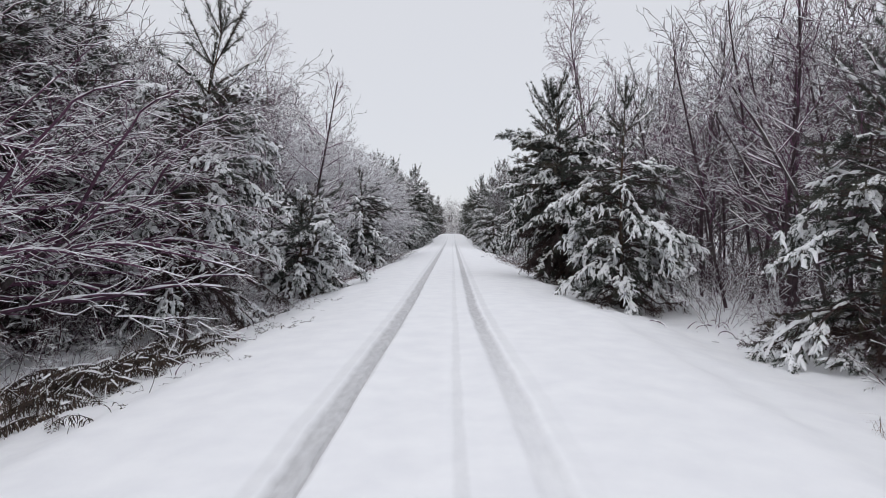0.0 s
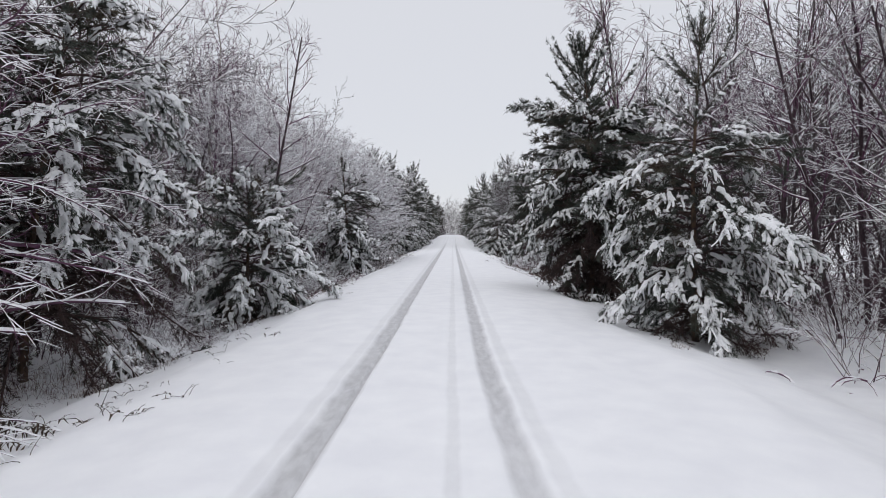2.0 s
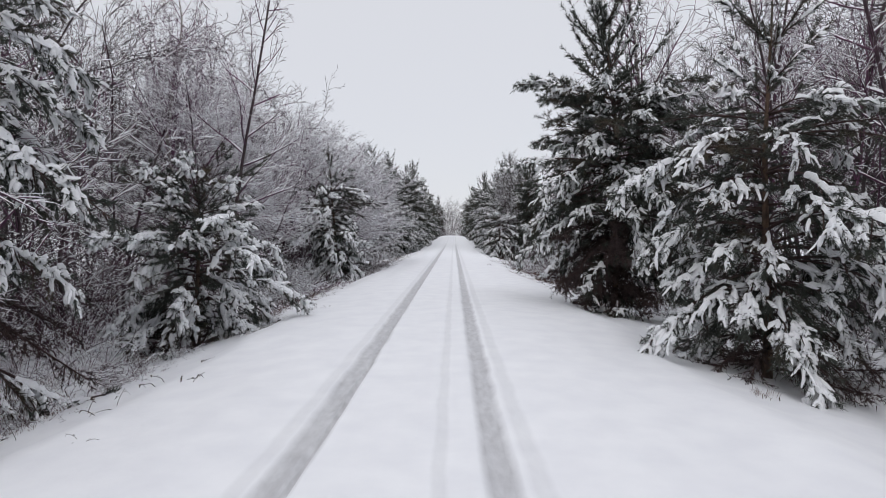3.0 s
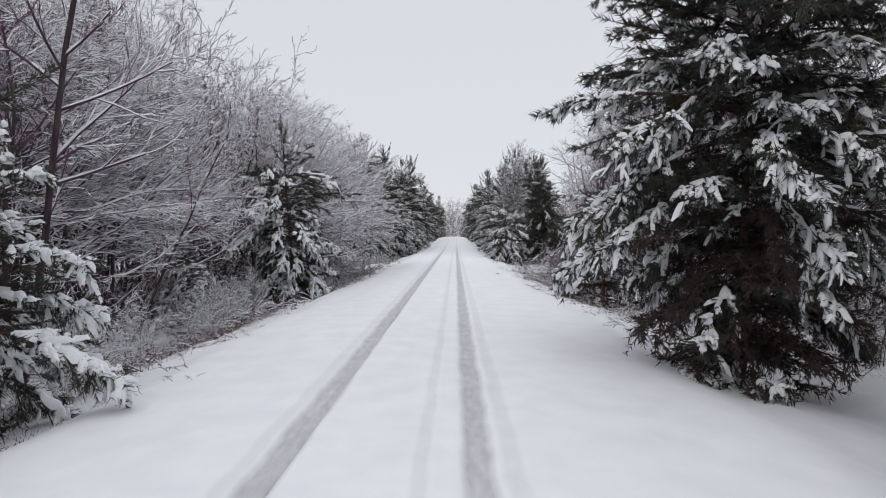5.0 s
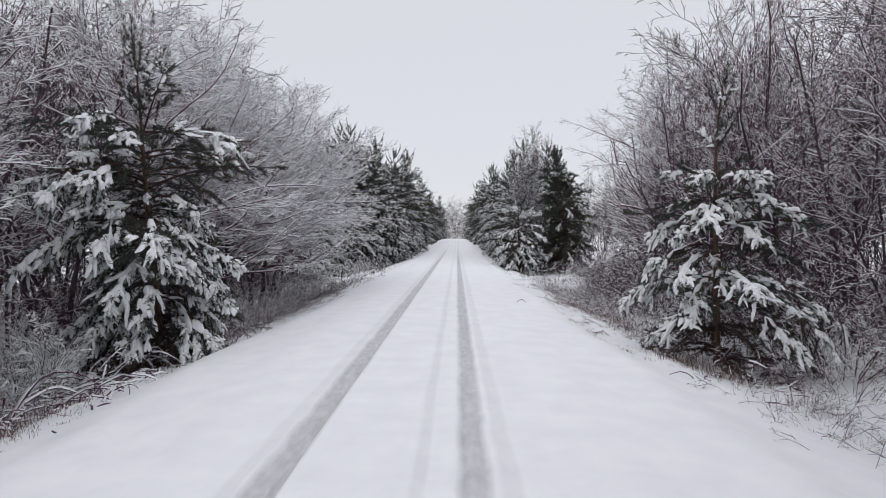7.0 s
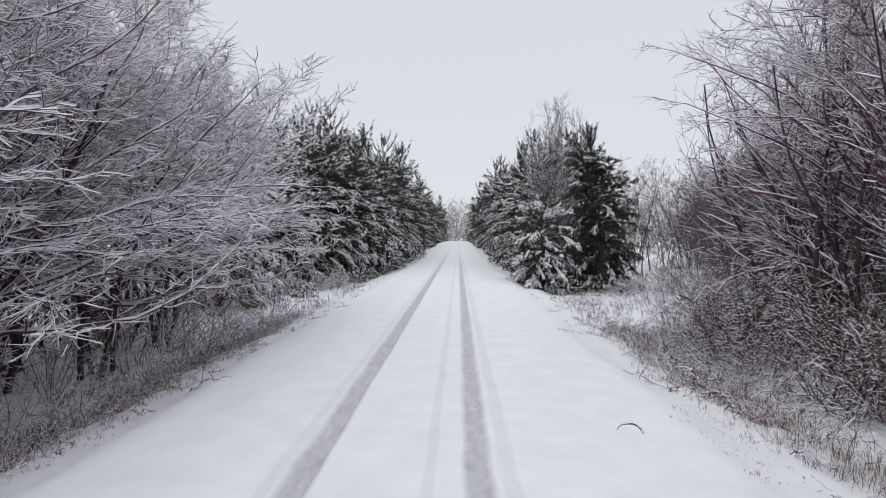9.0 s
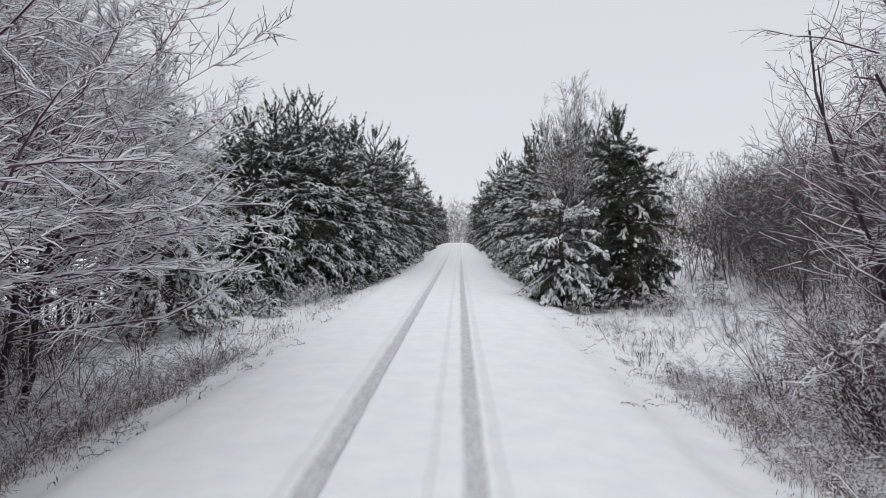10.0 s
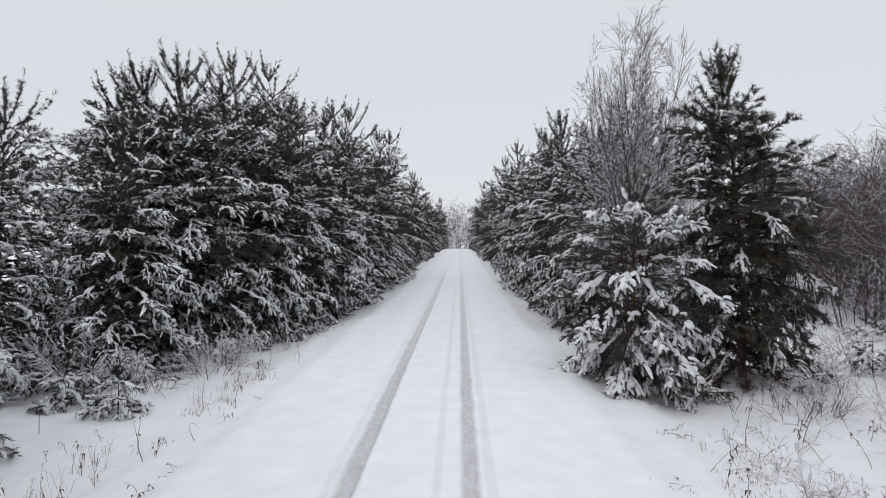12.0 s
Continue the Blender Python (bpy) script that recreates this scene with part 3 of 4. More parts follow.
stand(pine("pine_tree", "young pine with snow-laden drooping branches beside the road", 11, 6.7, 2.85, needles=28, needle_width=0.013, sag=0.7, snow=0.72, fat=0.076, fan=1.3, dry=0.16, taper=0.55, open_top=0.66, skirt=(0.55, 0.3), lead=0.8), 5.5, 17.6, 20)
stand(pine("pine_tree", "dark bushy pine with thick patches of snow on its shoots", 12, 8.2, 3.7, needles=28, size=0.125, needle_width=0.019, per=9, gap=0.32, dry=0.28, sag=0.6, snow=0.72, fat=0.080, fan=1.4, taper=0.62, open_top=0.70, skirt=(0.28, 0.46)), 4.8, 23.9, 105)
stand(pine("pine_tree", "slim young pine with open crown and snowy branches", 13, 6.1, 2.35, gap=0.50, per=6, snow=0.85, fat=0.08, fan=1.2, dry=0.14, taper=0.7, open_top=0.72, lead=0.7, sag=0.65), 5.95, 36.2, 10)
stand(pine("pine_tree", "dense pine with snow on spreading branches at the wood's edge", 14, 6.2, 2.7, snow=0.6, fat=0.07, dry=0.15), 8.1, 10.5, 120)
stand(pine("pine_tree", "tall leaning pine with snow-laden branches hanging over the verge", 15, 8.4, 3.3, needles=20, needle_width=0.019, sag=1.1, first=0.14, lean=(0.05, 0), snow=0.75, fat=0.085, fan=1.4, taper=0.5, dry=0.30, clumps=3), -6.9, 14.9, 40)
stand(pine("pine_tree", "small bushy pine bowed by thick snow", 16, 3.6, 2.2, sag=0.75, snow=0.95, fat=0.095, fan=1.6, gap=0.32, taper=0.22, skirt=(0.7, 0.35), open_top=0.97, dry=0.2), -5.4, 21.2, 200)
stand(pine("pine_tree", "young pine loaded with thick clumps of snow", 17, 6.2, 2.1, snow=0.92, fat=0.088, fan=1.2, dry=0.16, sag=0.75, taper=0.30, open_top=0.7, skirt=(0.6, 0.5), lead=0.42), -4.9, 35.0, 300)
stand(pine("pine_tree", "short broad pine thickly covered in snow", 18, 4.9, 2.6, snow=0.75, fat=0.088, fan=1.5, sag=0.8, taper=0.5, open_top=0.88, dry=0.12), 5.0, 63.8, 30)
stand(pine("pine_tree", "tall slender dark pine with a thin top", 19, 8.8, 2.5, snow=0.3, sag=0.6, fat=0.066, gap=0.34, per=8, needles=26, size=0.15, needle_width=0.02, taper=0.55, open_top=0.78, lead=0.9, dry=0.2), 8.4, 65.9, 70)

stand(pine("pine_tree", "bushy pine bent under thick snow at the edge of the wood", 20, 9.4, 3.0, needles=14, needle_width=0.02, snow=0.8, fat=0.088, fan=1.4, sag=0.8, taper=0.6, gap=0.44, open_top=0.8, dry=0.15, clumps=3), -9.5, 58.3, 10)
far_pines = [pine("pine_tree", "dense dark pine dusted with snow in a roadside row", 30 + i, h, w, needles=15, size=0.12, needle_width=0.026,
                  nodes=6, gap=0.46, per=7, shoot=0.26, fat=0.072, snow=s, sag=0.36, split=False, clumps=2, candles=2, taper=0.36, fan=1.0, open_top=0.80, lead=1.0) for i, (h, w, s) in enumerate(((9.0, 2.6, 0.83), (11.0, 2.9, 0.74), (7.5, 2.5, 0.94)))]
row_pines = [pine("pine_tree", "dark pine dusted with snow far along the road", 40 + i, h, w, needles=8, size=0.2, needle_width=0.05,
                  nodes=4, gap=0.62, per=6, shoot=0.36, fat=0.072, snow=0.6, sag=0.4, split=False, clumps=1, taper=0.45, fan=0.3) for i, (h, w) in enumerate(((9.0, 2.6), (11.0, 2.9), (8.0, 2.5)))]
masters = far_pines + row_pines
rnd = random.Random(5)
# x, y, pattern, height
PINES = ((-8.0, 72.0, 0, 9.4), (-10.4, 69.8, 0, 9.0), (-9.9, 11.8, 1, 9.6), (-11.2, 8.0, 0, 9.4), (-10.6, 16.0, 0, 9.0), (-9.4, 66.2, 2, 6.6), (-11.6, 63.6, 2, 6.0), (-9.7, 69.0, 0, 8.7), (-12.8, 66.0, 2, 7.5), (-8.7, 69.8, 0, 9.4), (-7.0, 73.4, 0, 8.8), (-8.9, 75.8, 1, 11.8), (-6.5, 78.0, 0, 9.6), (-8.6, 82.0, 1, 13.0),
         (-6.1, 82.8, 1, 10.6), (-10.8, 73.0, 1, 10.0), (-12.6, 70.5, 0, 8.8), (6.5, 73.5, 2, 7.8), (6.2, 78.5, 0, 9.2), (8.9, 77.0, 0, 9.4), (8.7, 83.0, 1, 11.2), (6.4, 86.0, 0, 9.6))
for x, y, k, h in PINES:
    put(far_pines[k], x, y, rnd.uniform(0, 360), (h + 0.6) / (9.0, 11.0, 7.5)[k])
for y in range(89, 215, 6):
    for side in (-1, 1):
        kind = far_pines if y < 98 else row_pines
        put(rnd.choice(kind), side * (rnd.uniform(5.8, 6.8) - 0.8 * smooth(110, 180, y)), y + rnd.uniform(-2, 2), rnd.uniform(0, 360), rnd.uniform(1.05, 1.35) * (0.78 if side > 0 and y < 125 else 1))
        if y < 130:
            put(rnd.choice(row_pines), side * rnd.uniform(8.5, 11), y + rnd.uniform(-2, 2), rnd.uniform(0, 360), rnd.uniform(1.1, 1.4))

# ---- bare trees ----
fine = dict(twig=0.0045, wiggle=(0.12, 0.15, 0.18, 0.18))
alder = [bare_tree("bare_tree", "leafless grey-brown tree with snow on every twig", 50 + i, h, stems=s, spread=0.25, radius=0.065, counts=(10, 2.2, 2.0, 1.5),
                   lift=(0.04, 0.05, 0.0, -0.02), snow=0.9, least=0.0095, hull=(0.0, 5.2, 2.7, 5.0), **fine) for i, (h, s) in enumerate(((10.5, 2), (10.0, 2)))]
broad = [bare_tree("bare_tree", "broad leafless tree with long sweeping limbs white with snow", 70 + i, h, stems=3, spread=0.30, radius=0.07, counts=(9, 2.6, 2.2, 1.8),
                   ratio=(0.42, 0.55, 0.55), angle=(1.1, 0.55, 0.55), lift=(0.04, 0.02, 0.0, -0.02), bare=0.1, snow=0.9, least=0.005, sweep=0.18, hull=(0.6, 5.6, 3.7, 6.2), **fine)
         for i, h in enumerate((11.0, 11.8))]
spread_tree = [fan_tree("bare_tree", "spreading leafless tree with arching fine branches over the slope", 78, stems=3, height=6.6, lean=0.08, limbs=60, reach=4.8, low=0.42, high=1.2, floor=2.6, swing=0.55, curve=0.0, tip=-0.05,
                        density=1.5, twigs=1.4, thick=1.1, base=0.5, back=0.1, snow=0.7, least=0.004)]
dome_tree = [fan_tree("bare_tree", "leafless tree thick with clinging snow on long level branches", 85, stems=4, height=6.4, lean=0.12, limbs=70, reach=4.8, low=0.16, high=1.3, floor=1.3, swing=0.6, curve=-0.035, tip=0.035,
                      density=1.6, twigs=1.9, thick=1.0, base=0.2, snow=0.93, least=0.0078)]
arch_tree = [fan_tree("bare_tree", "arching leafless tree with long snow-lined branches reaching over the verge", 77, stems=3, height=5.6, lean=0.12, limbs=36, reach=4.9, low=0.12, high=1.05, floor=1.1, swing=0.55, curve=0.0, tip=-0.08,
                      density=1.6, twigs=1.4, thick=1.55, base=0.14, snow=0.62, least=0.0038)]
slim = dict(ratio=(0.25, 0.5, 0.55), angle=(0.6, 0.6, 0.6), lift=(0.03, 0.10, 0.05, 0.0), bare=0.25, snow=0.75, least=0.0055)
aspen = [bare_tree("bare_tree", "tall slim leafless tree with steep thin branches", 60 + i, h, stems=s, spread=0.10, radius=0.08, counts=(13, 2.6, 1.8, 1.2), segs=(13, 5, 4, 3), **slim, twig=0.0045, wiggle=(0.05, 0.15, 0.18, 0.18))
         for i, (h, s) in enumerate(((13.0, 1), (11.5, 2)))]
young_tree = [bare_tree("bare_tree", "young leafless tree with one dark stem and fine spreading twigs", 59, 11.0, radius=0.075, counts=(14, 2.6, 2.2, 1.6), segs=(14, 6, 4, 3), ratio=(0.26, 0.5, 0.55), angle=(0.95, 0.65, 0.6),
                        lift=(0.03, 0.05, 0.01, -0.01), bare=0.2, fall=0.45, snow=0.7, least=0.005, hull=(0.0, 4.6, 2.3, 6.2), twig=0.0045, wiggle=(0.04, 0.13, 0.17, 0.18))]
clump_tree = [bare_tree("bare_tree", "egg-shaped clump of fine upright leafless stems behind pines", 63, 10.6, stems=6, spread=0.10, radius=0.035, counts=(10, 2.8, 2.1, 1.9), segs=(11, 5, 4, 3), fall=0.35,
                        ratio=(0.26, 0.5, 0.55), angle=(0.75, 0.6, 0.6), lift=(0.03, 0.07, 0.03, 0.0), bare=0.1, snow=0.45, least=0.003, hull=(0.0, 4.4, 2.3, 6.0), twig=0.0045, wood=GREY_TWIG, wiggle=(0.06, 0.15, 0.18, 0.18))]
coarse = dict(twig=0.0065, segs=(9, 5, 4, 3), least=0.005, snow=0.62, wiggle=(0.12, 0.18, 0.2, 0.2))
deep = [bare_tree("bare_tree", "leafless tree in the depth of the wood", 65 + i, h, stems=s, spread=0.22, radius=0.055, counts=(9, 2.3, 1.7, 1.2), bare=0.05, hull=(0.0, 5.6, 2.5, 5.4), **coarse)
        for i, (h, s) in enumerate(((11.5, 2), (10.5, 2), (12.5, 2)))]
grove = [bare_tree("background_wood", "dark leafless wood with thin stems and little snow", 67 + i, 11.5, stems=8, scatter=2.7, spread=0.18, radius=0.055, counts=(8, 2.5, 1.7, 1.0), bare=0.05,
                   twig=0.010, segs=(8, 4, 3, 2), least=0.004, snow=0.14, wood=GREY_TWIG, wiggle=(0.12, 0.2, 0.22, 0.2)) for i in range(3)]
birch = [bare_tree("birch_tree", "tall birch with fine hanging twigs dusted with snow", 80, 14.0, radius=0.09, counts=(14, 3.0, 2.0, 1.8), segs=(14, 5, 4, 3), ratio=(0.32, 0.55, 0.75),
                   angle=(0.7, 0.8, 0.9), lift=(0.03, 0.08, -0.05, -0.22), bare=0.25, bark=BIRCH, snow=0.4, least=0.004, twig=0.0075, split=True)]
shrub = [bare_tree("snowy_bush", "tangled leafless bush sprinkled with snow", 90 + i, h, stems=9, spread=0.75, radius=0.014, counts=(5, 1.5, 1.0, 0.0), segs=(5, 4, 3, 2), ratio=(0.5, 0.55, 0.6),
                   lift=(0.0, -0.01, -0.03, -0.04), bare=0.05, twig=0.005, wood=BRUSH, bark=BRUSH, snow=0.6, least=0.005) for i, h in enumerate((1.5, 2.2, 2.8))]
bramble = [bare_tree("bramble_bush", "low brown bramble tangle with scraps of snow", 97 + i, h, stems=16, spread=1.3, radius=0.0035, counts=(5, 2.0, 1.0, 0.0), segs=(6, 4, 2, 2), ratio=(0.5, 0.5, 0.6),
                     angle=(0.9, 0.8, 0.8), lift=(-0.12, -0.08, -0.05, 0.0), bare=0.1, twig=0.0026, wood=BRUSH, bark=BRUSH, snow=0.32, least=0.005) for i, h in enumerate((0.9, 1.2))]
thicket = [bare_tree("bare_bush", "dense brown leafless thicket in the shade of the wood", 95 + i, h, stems=11, spread=0.6, radius=0.02, counts=(6, 2.2, 1.6, 0.0), segs=(6, 4, 3, 2), wiggle=(0.14, 0.2, 0.22, 0.2),
                     ratio=(0.42, 0.55, 0.6), lift=(0.0, 0.0, -0.02, -0.04), bare=0.0, twig=0.0045, wood=BRUSH, bark=BRUSH, snow=0.24, least=0.006) for i, h in enumerate((3.2, 3.4))]
snow_bush = [bare_tree("snowy_bush", "small leafless bush white with clinging snow", 88, 2.3, stems=8, spread=0.5, radius=0.014, counts=(6, 2.0, 1.4, 0.0), segs=(6, 5, 3, 2), ratio=(0.45, 0.5, 0.6),
                       lift=(0.0, -0.03, -0.04, -0.04), bare=0.05, twig=0.0055, wood=BRUSH, bark=BRUSH, snow=0.95, least=0.010)]
masters += young_tree + snow_bush + thicket + alder + aspen + broad + birch + shrub + deep + grove + bramble + spread_tree + clump_tree + arch_tree + dome_tree

LEFT = ((-9.4, 5.0, arch_tree, 0), (-8.8, 7.6, arch_tree, 0), (-8.6, 9.8, arch_tree, 0), (-8.8, 12.0, arch_tree, 0), (-9.4, 28.0, dome_tree, 0), (-9.5, 31.2, dome_tree, 0), (-9.8, 10.5, deep, 0), (-9.4, 6.5, deep, 1), (-8.4, 17.6, deep, 2), (-8.6, 21.5, alder, 0), (-8.4, 26.6, alder, 1), (-8.0, 29.6, alder, 0), (-9.4, 29.5, broad, 0),
        (-8.5, 32.4, alder, 0), (-9.4, 39.8, broad, 1), (-8.8, 37.6, alder, 1), (-7.9, 41.2, alder, 0), (-8.0, 44.8, alder, 1), (-8.6, 43.5, broad, 1), (-9.0, 46.5, alder, 0), (-7.0, 46.2, dome_tree, 0), (-7.4, 49.6, dome_tree, 0), (-7.5, 39.4, dome_tree, 0), (-7.2, 42.8, dome_tree, 0),
        (-9.2, 50.5, alder, 0), (-11.0, 56.2, broad, 1), (-11.4, 60.5, alder, 0), (-10.6, 51.5, broad, 0), (-12.4, 57.5, alder, 1), (-9.2, 33.0, aspen, 0))
RIGHT = ((7.5, 28.0, birch, 0), (9.6, 34.4, aspen, 1), (8.8, 14.5, aspen, 1), (8.3, 20.8, young_tree, 0), (9.0, 24.0, aspen, 0), (10.0, 16.8, aspen, 0), (10.4, 19.2, aspen, 1), (9.6, 21.6, aspen, 0), (10.8, 23.4, young_tree, 0), (10.2, 26.8, aspen, 1), (11.4, 15.4, young_tree, 0), (10.2, 14.0, young_tree, 0), (11.2, 18.0, young_tree, 0), (12.0, 20.6, aspen, 0), (8.6, 31.0, alder, 1), (9.5, 36.0, aspen, 1), (9.2, 40.5, aspen, 0), (10.3, 38.4, young_tree, 0), (9.9, 42.2, young_tree, 0), (9.0, 18.2, young_tree, 0), (11.4, 40.2, aspen, 0),
         (8.9, 47.4, spread_tree, 0), (9.3, 43.8, deep, 0), (9.9, 48.2, deep, 1), (10.6, 50.5, deep, 2), (11.0, 46.4, deep, 0), (11.8, 49.2, broad, 1), (12.6, 52.0, deep, 1), (10.4, 45.0, aspen, 0), (10.2, 49.4, aspen, 1), (9.6, 51.4, deep, 0), (11.6, 51.6, aspen, 0))
for x, y, kind, k in LEFT + RIGHT:
    put(kind[k], x, y, (0 if x < 0 else 180) + rnd.uniform(-40, 40) * (0.5 if kind in (arch_tree, dome_tree, spread_tree) else 1), rnd.uniform(0.94, 1.06))
put(clump_tree[0], 6.4, 68.4, 20, 1.08, 1.06)
put(clump_tree[0], 6.6, 69.8, 140, 1.05)
put(young_tree[0], -6.1, 24.0, 10, 1.12)
leaning = copy_thing(young_tree[0], pose(-6.9, 28.5, land(-6.9, 28.5) - 0.03, 0, 23, 0) @ pose(0, 0, 0, 0, 0, 130) @ Matrix.Diagonal((0.72, 0.72, 0.66, 1)))
tagged(leaning, "young leafless tree leaning towards the road, snow along its limbs", "tree", kind="thing")
put(birch[0], -8.4, 25.0, 10, 0.86)
put(deep[0], -22.4, 92.0, 0, 0.95, 1.75)
put(deep[1], -20.6, 90.0, 80, 0.8, 1.9)
for y in range(6, 20, 2):                    # the wood's dark edge near the start
    put(deep[y // 2 % 3], -11.2 + rnd.uniform(-0.6, 0.6), y, rnd.uniform(0, 360), rnd.uniform(0.9, 1.05))
for side in (-1, 1):
    y = 1.0
    while y < (57 if side < 0 else 50):
        put(rnd.choice(deep), side * (9.8 + rnd.uniform(-0.8, 1.0)), y + rnd.uniform(-1.3, 1.3), rnd.uniform(0, 360), rnd.uniform(0.85, 1.08) * (0.75 if side > 0 and y > 37 else 1))
        y += 2.6
    y = 37.0
    while y < (57 if side < 0 else 51):      # the wood stands closer here
        if 39 < y < 51:
            put(rnd.choice(deep), side * (9.7 + rnd.uniform(-0.5, 0.5)), y + 0.7, rnd.uniform(0, 360), rnd.uniform(0.9, 1.1))
        put(rnd.choice(deep), side * (11.3 + rnd.uniform(-0.8, 0.8)), y, rnd.uniform(0, 360), rnd.uniform(0.85, 1.05))
        y += 1.5
    y = 1.0
    while y < (56 if side < 0 else 51):
        for x0 in (13.2, 17.6):
            put(rnd.choice(grove), side * (x0 + rnd.uniform(-0.6, 0.6)), y + rnd.uniform(-1, 1), rnd.uniform(0, 360), rnd.uniform(0.9, 1.1))
        y += 4.4
for y in range(84, 130, 6):
    put(rnd.choice(deep), -rnd.uniform(11.5, 14), y, rnd.uniform(0, 360), rnd.uniform(0.8, 1.0))
for k in range(18):                          # the wood beyond the clearing
    y = 51 + k * 4.0
    put(rnd.choice(grove), 17 + (y - 53) * 0.28 + rnd.uniform(-1, 1), y, rnd.uniform(0, 360), rnd.uniform(0.7, 0.9))
    put(rnd.choice(grove), 21.5 + (y - 53) * 0.28 + rnd.uniform(-1, 1), y + 2, rnd.uniform(0, 360), rnd.uniform(0.75, 0.95))
for k in range(12):                          # scrub behind the right-hand pines
    put(rnd.choice(grove), 13.0 + 3.5 * (k % 4) + rnd.uniform(-1, 1), 78 + k * 4.2, rnd.uniform(0, 360), rnd.uniform(0.55, 0.75))
for k in range(12):                          # the wood that closes the road
    put(rnd.choice(grove), (k - 5.5) * 3.4 + rnd.uniform(-1, 1), 200 + rnd.uniform(-8, 10), rnd.uniform(0, 360), rnd.uniform(0.95, 1.2))

for k in range(9):                           # undergrowth at the road's far end
    put(thicket[k % 2], (k - 4) * 1.5, 184 + rnd.uniform(-2, 2), rnd.uniform(0, 360), rnd.uniform(1.0, 1.5))

# ---- bushes ----
for side in (-1, 1):
    y = 2.0
    while y < (64 if side > 0 else 53):
        for x0 in (6.2, 7.4, 9.0):
            if side > 0 and (y > 50 and x0 < 8 or y < 30 and x0 < 7):
                continue
            put(rnd.choice(shrub), side * (x0 + rnd.uniform(-0.5, 0.6)), y + rnd.uniform(-0.8, 0.8), rnd.uniform(0, 360), rnd.uniform(0.5, 1.0) * (0.65 if x0 < 7 else 1.1))
        y += 1.9
    y = 2.0
    while y < (62 if side > 0 else 55):
        for x0 in (8.2, 10.5, 13.0):
            if side > 0 and (y > 49 or y < 24 and x0 < 9):
                continue
            put(rnd.choice(thicket), side * (x0 + rnd.uniform(-0.6, 0.8)), y + rnd.uniform(-1, 1), rnd.uniform(0, 360), rnd.uniform(0.7, 1.1))
        y += 2.2
    y = 6.0
    while y < (56 if side > 0 else 53):
        for x0 in (4.7, 5.5):
            if side > 0 and (y > 51 or y < 25 or x0 < 5 and y < 38) or side < 0 and y < 14:
                continue
            put(rnd.choice(bramble), side * (x0 + rnd.uniform(-0.4, 0.6)), y + rnd.uniform(-0.4, 0.4), rnd.uniform(0, 360), rnd.uniform(0.5, 1.0) * (0.8 if x0 < 5 else 1.5))
        y += 0.9
for y in range(38, 50, 2):                   # brown thicket on the slope before the clearing
    put(rnd.choice(thicket), 6.9 + rnd.uniform(-0.3, 0.6), y + rnd.uniform(-0.6, 0.6), rnd.uniform(0, 360), rnd.uniform(0.5, 0.75))
    put(rnd.choice(bramble), 5.6 + rnd.uniform(-0.3, 0.4), y + 0.7, rnd.uniform(0, 360), rnd.uniform(0.8, 1.2))
for k in range(20):
    put(thicket[k % 2], rnd.uniform(6.6, 8.8), 40.5 + k * 0.55, rnd.uniform(0, 360), rnd.uniform(0.55, 0.85))
for x, y, k in ((-9.0, 64.2, 0.95), (-8.1, 64.8, 0.6), (-7.2, 66.4, 0.5), (-10.2, 62.6, 0.7), (-6.6, 67.6, 0.55), (9.6, 64.0, 0.55), (10.6, 66.0, 0.6), (-6.3, 33.4, 0.6), (-6.9, 37.0, 0.8)):
    put(snow_bush[0], x, y, 77 * x, k)
for k in range(16):                          # snowy undergrowth along the left-hand wood
    put(snow_bush[0], -5.3 - 1.7 * rnd.random(), 22.8 + 0.72 * k, rnd.uniform(0, 360), rnd.uniform(0.4, 0.75))
put(shrub[1], -6.4, 66.0, 0, 1.0)
put(shrub[0], -7.2, 64.4, 90, 0.9)
for k in range(16):                          # brown fringe along the slope by the clearing
    put(rnd.choice(bramble), 5.6 + rnd.uniform(-0.5, 1.0), 50.3 + k * 0.65, rnd.uniform(0, 360), rnd.uniform(0.55, 0.95))
for k in range(11):                          # low dark wood behind the clearing
    y = 55 + k * 3.2
    put(rnd.choice(grove), 12.8 + (y - 53) * 0.28 + rnd.uniform(-0.5, 1.2), y, rnd.uniform(0, 360), rnd.choice((0.4, 0.5, 0.6, 0.8)))
for k in range(14):                          # brush under the snowy trees
    put(rnd.choice(shrub), -5.9 + rnd.uniform(-0.6, 0.3), 36.5 + k * 1.3, rnd.uniform(0, 360), rnd.uniform(0.5, 0.8))
    put(rnd.choice(bramble), -5.2 + rnd.uniform(-0.4, 0.4), 37.0 + k * 1.3, rnd.uniform(0, 360), rnd.uniform(0.9, 1.3))
for k in range(34):
    put(bramble[k % 2], -4.9 + rnd.uniform(-0.5, 0.45), 37.5 + k * 0.5, rnd.uniform(0, 360), rnd.uniform(0.6, 1.05))
for k in range(46):                          # tangle along the bank before the clearing
    put(bramble[k % 2], 4.9 + 1.7 * rnd.random(), 44.5 + k * 0.17, rnd.uniform(0, 360), rnd.uniform(0.6, 1.1))
put(shrub[1], 8.6, 62.6, 40, 0.75)
put(shrub[0], 7.6, 62.0, 140, 0.9)
for x, y, h, seed in ((12.4, 66.5, 1.7, 21), (-8.6, 63.0, 1.3, 22), (-7.0, 62.4, 1.1, 23), (-6.7, 30.8, 2.5, 25)):
    stand(pine("pine_sapling", "little pine sapling bowed under fresh snow", seed, h, 0.42 * h ** 0.6, radius=0.025, needles=14, gap=0.24, per=5, snow=0.95, fat=0.06, shoot=0.17, taper=0.6), x, y)
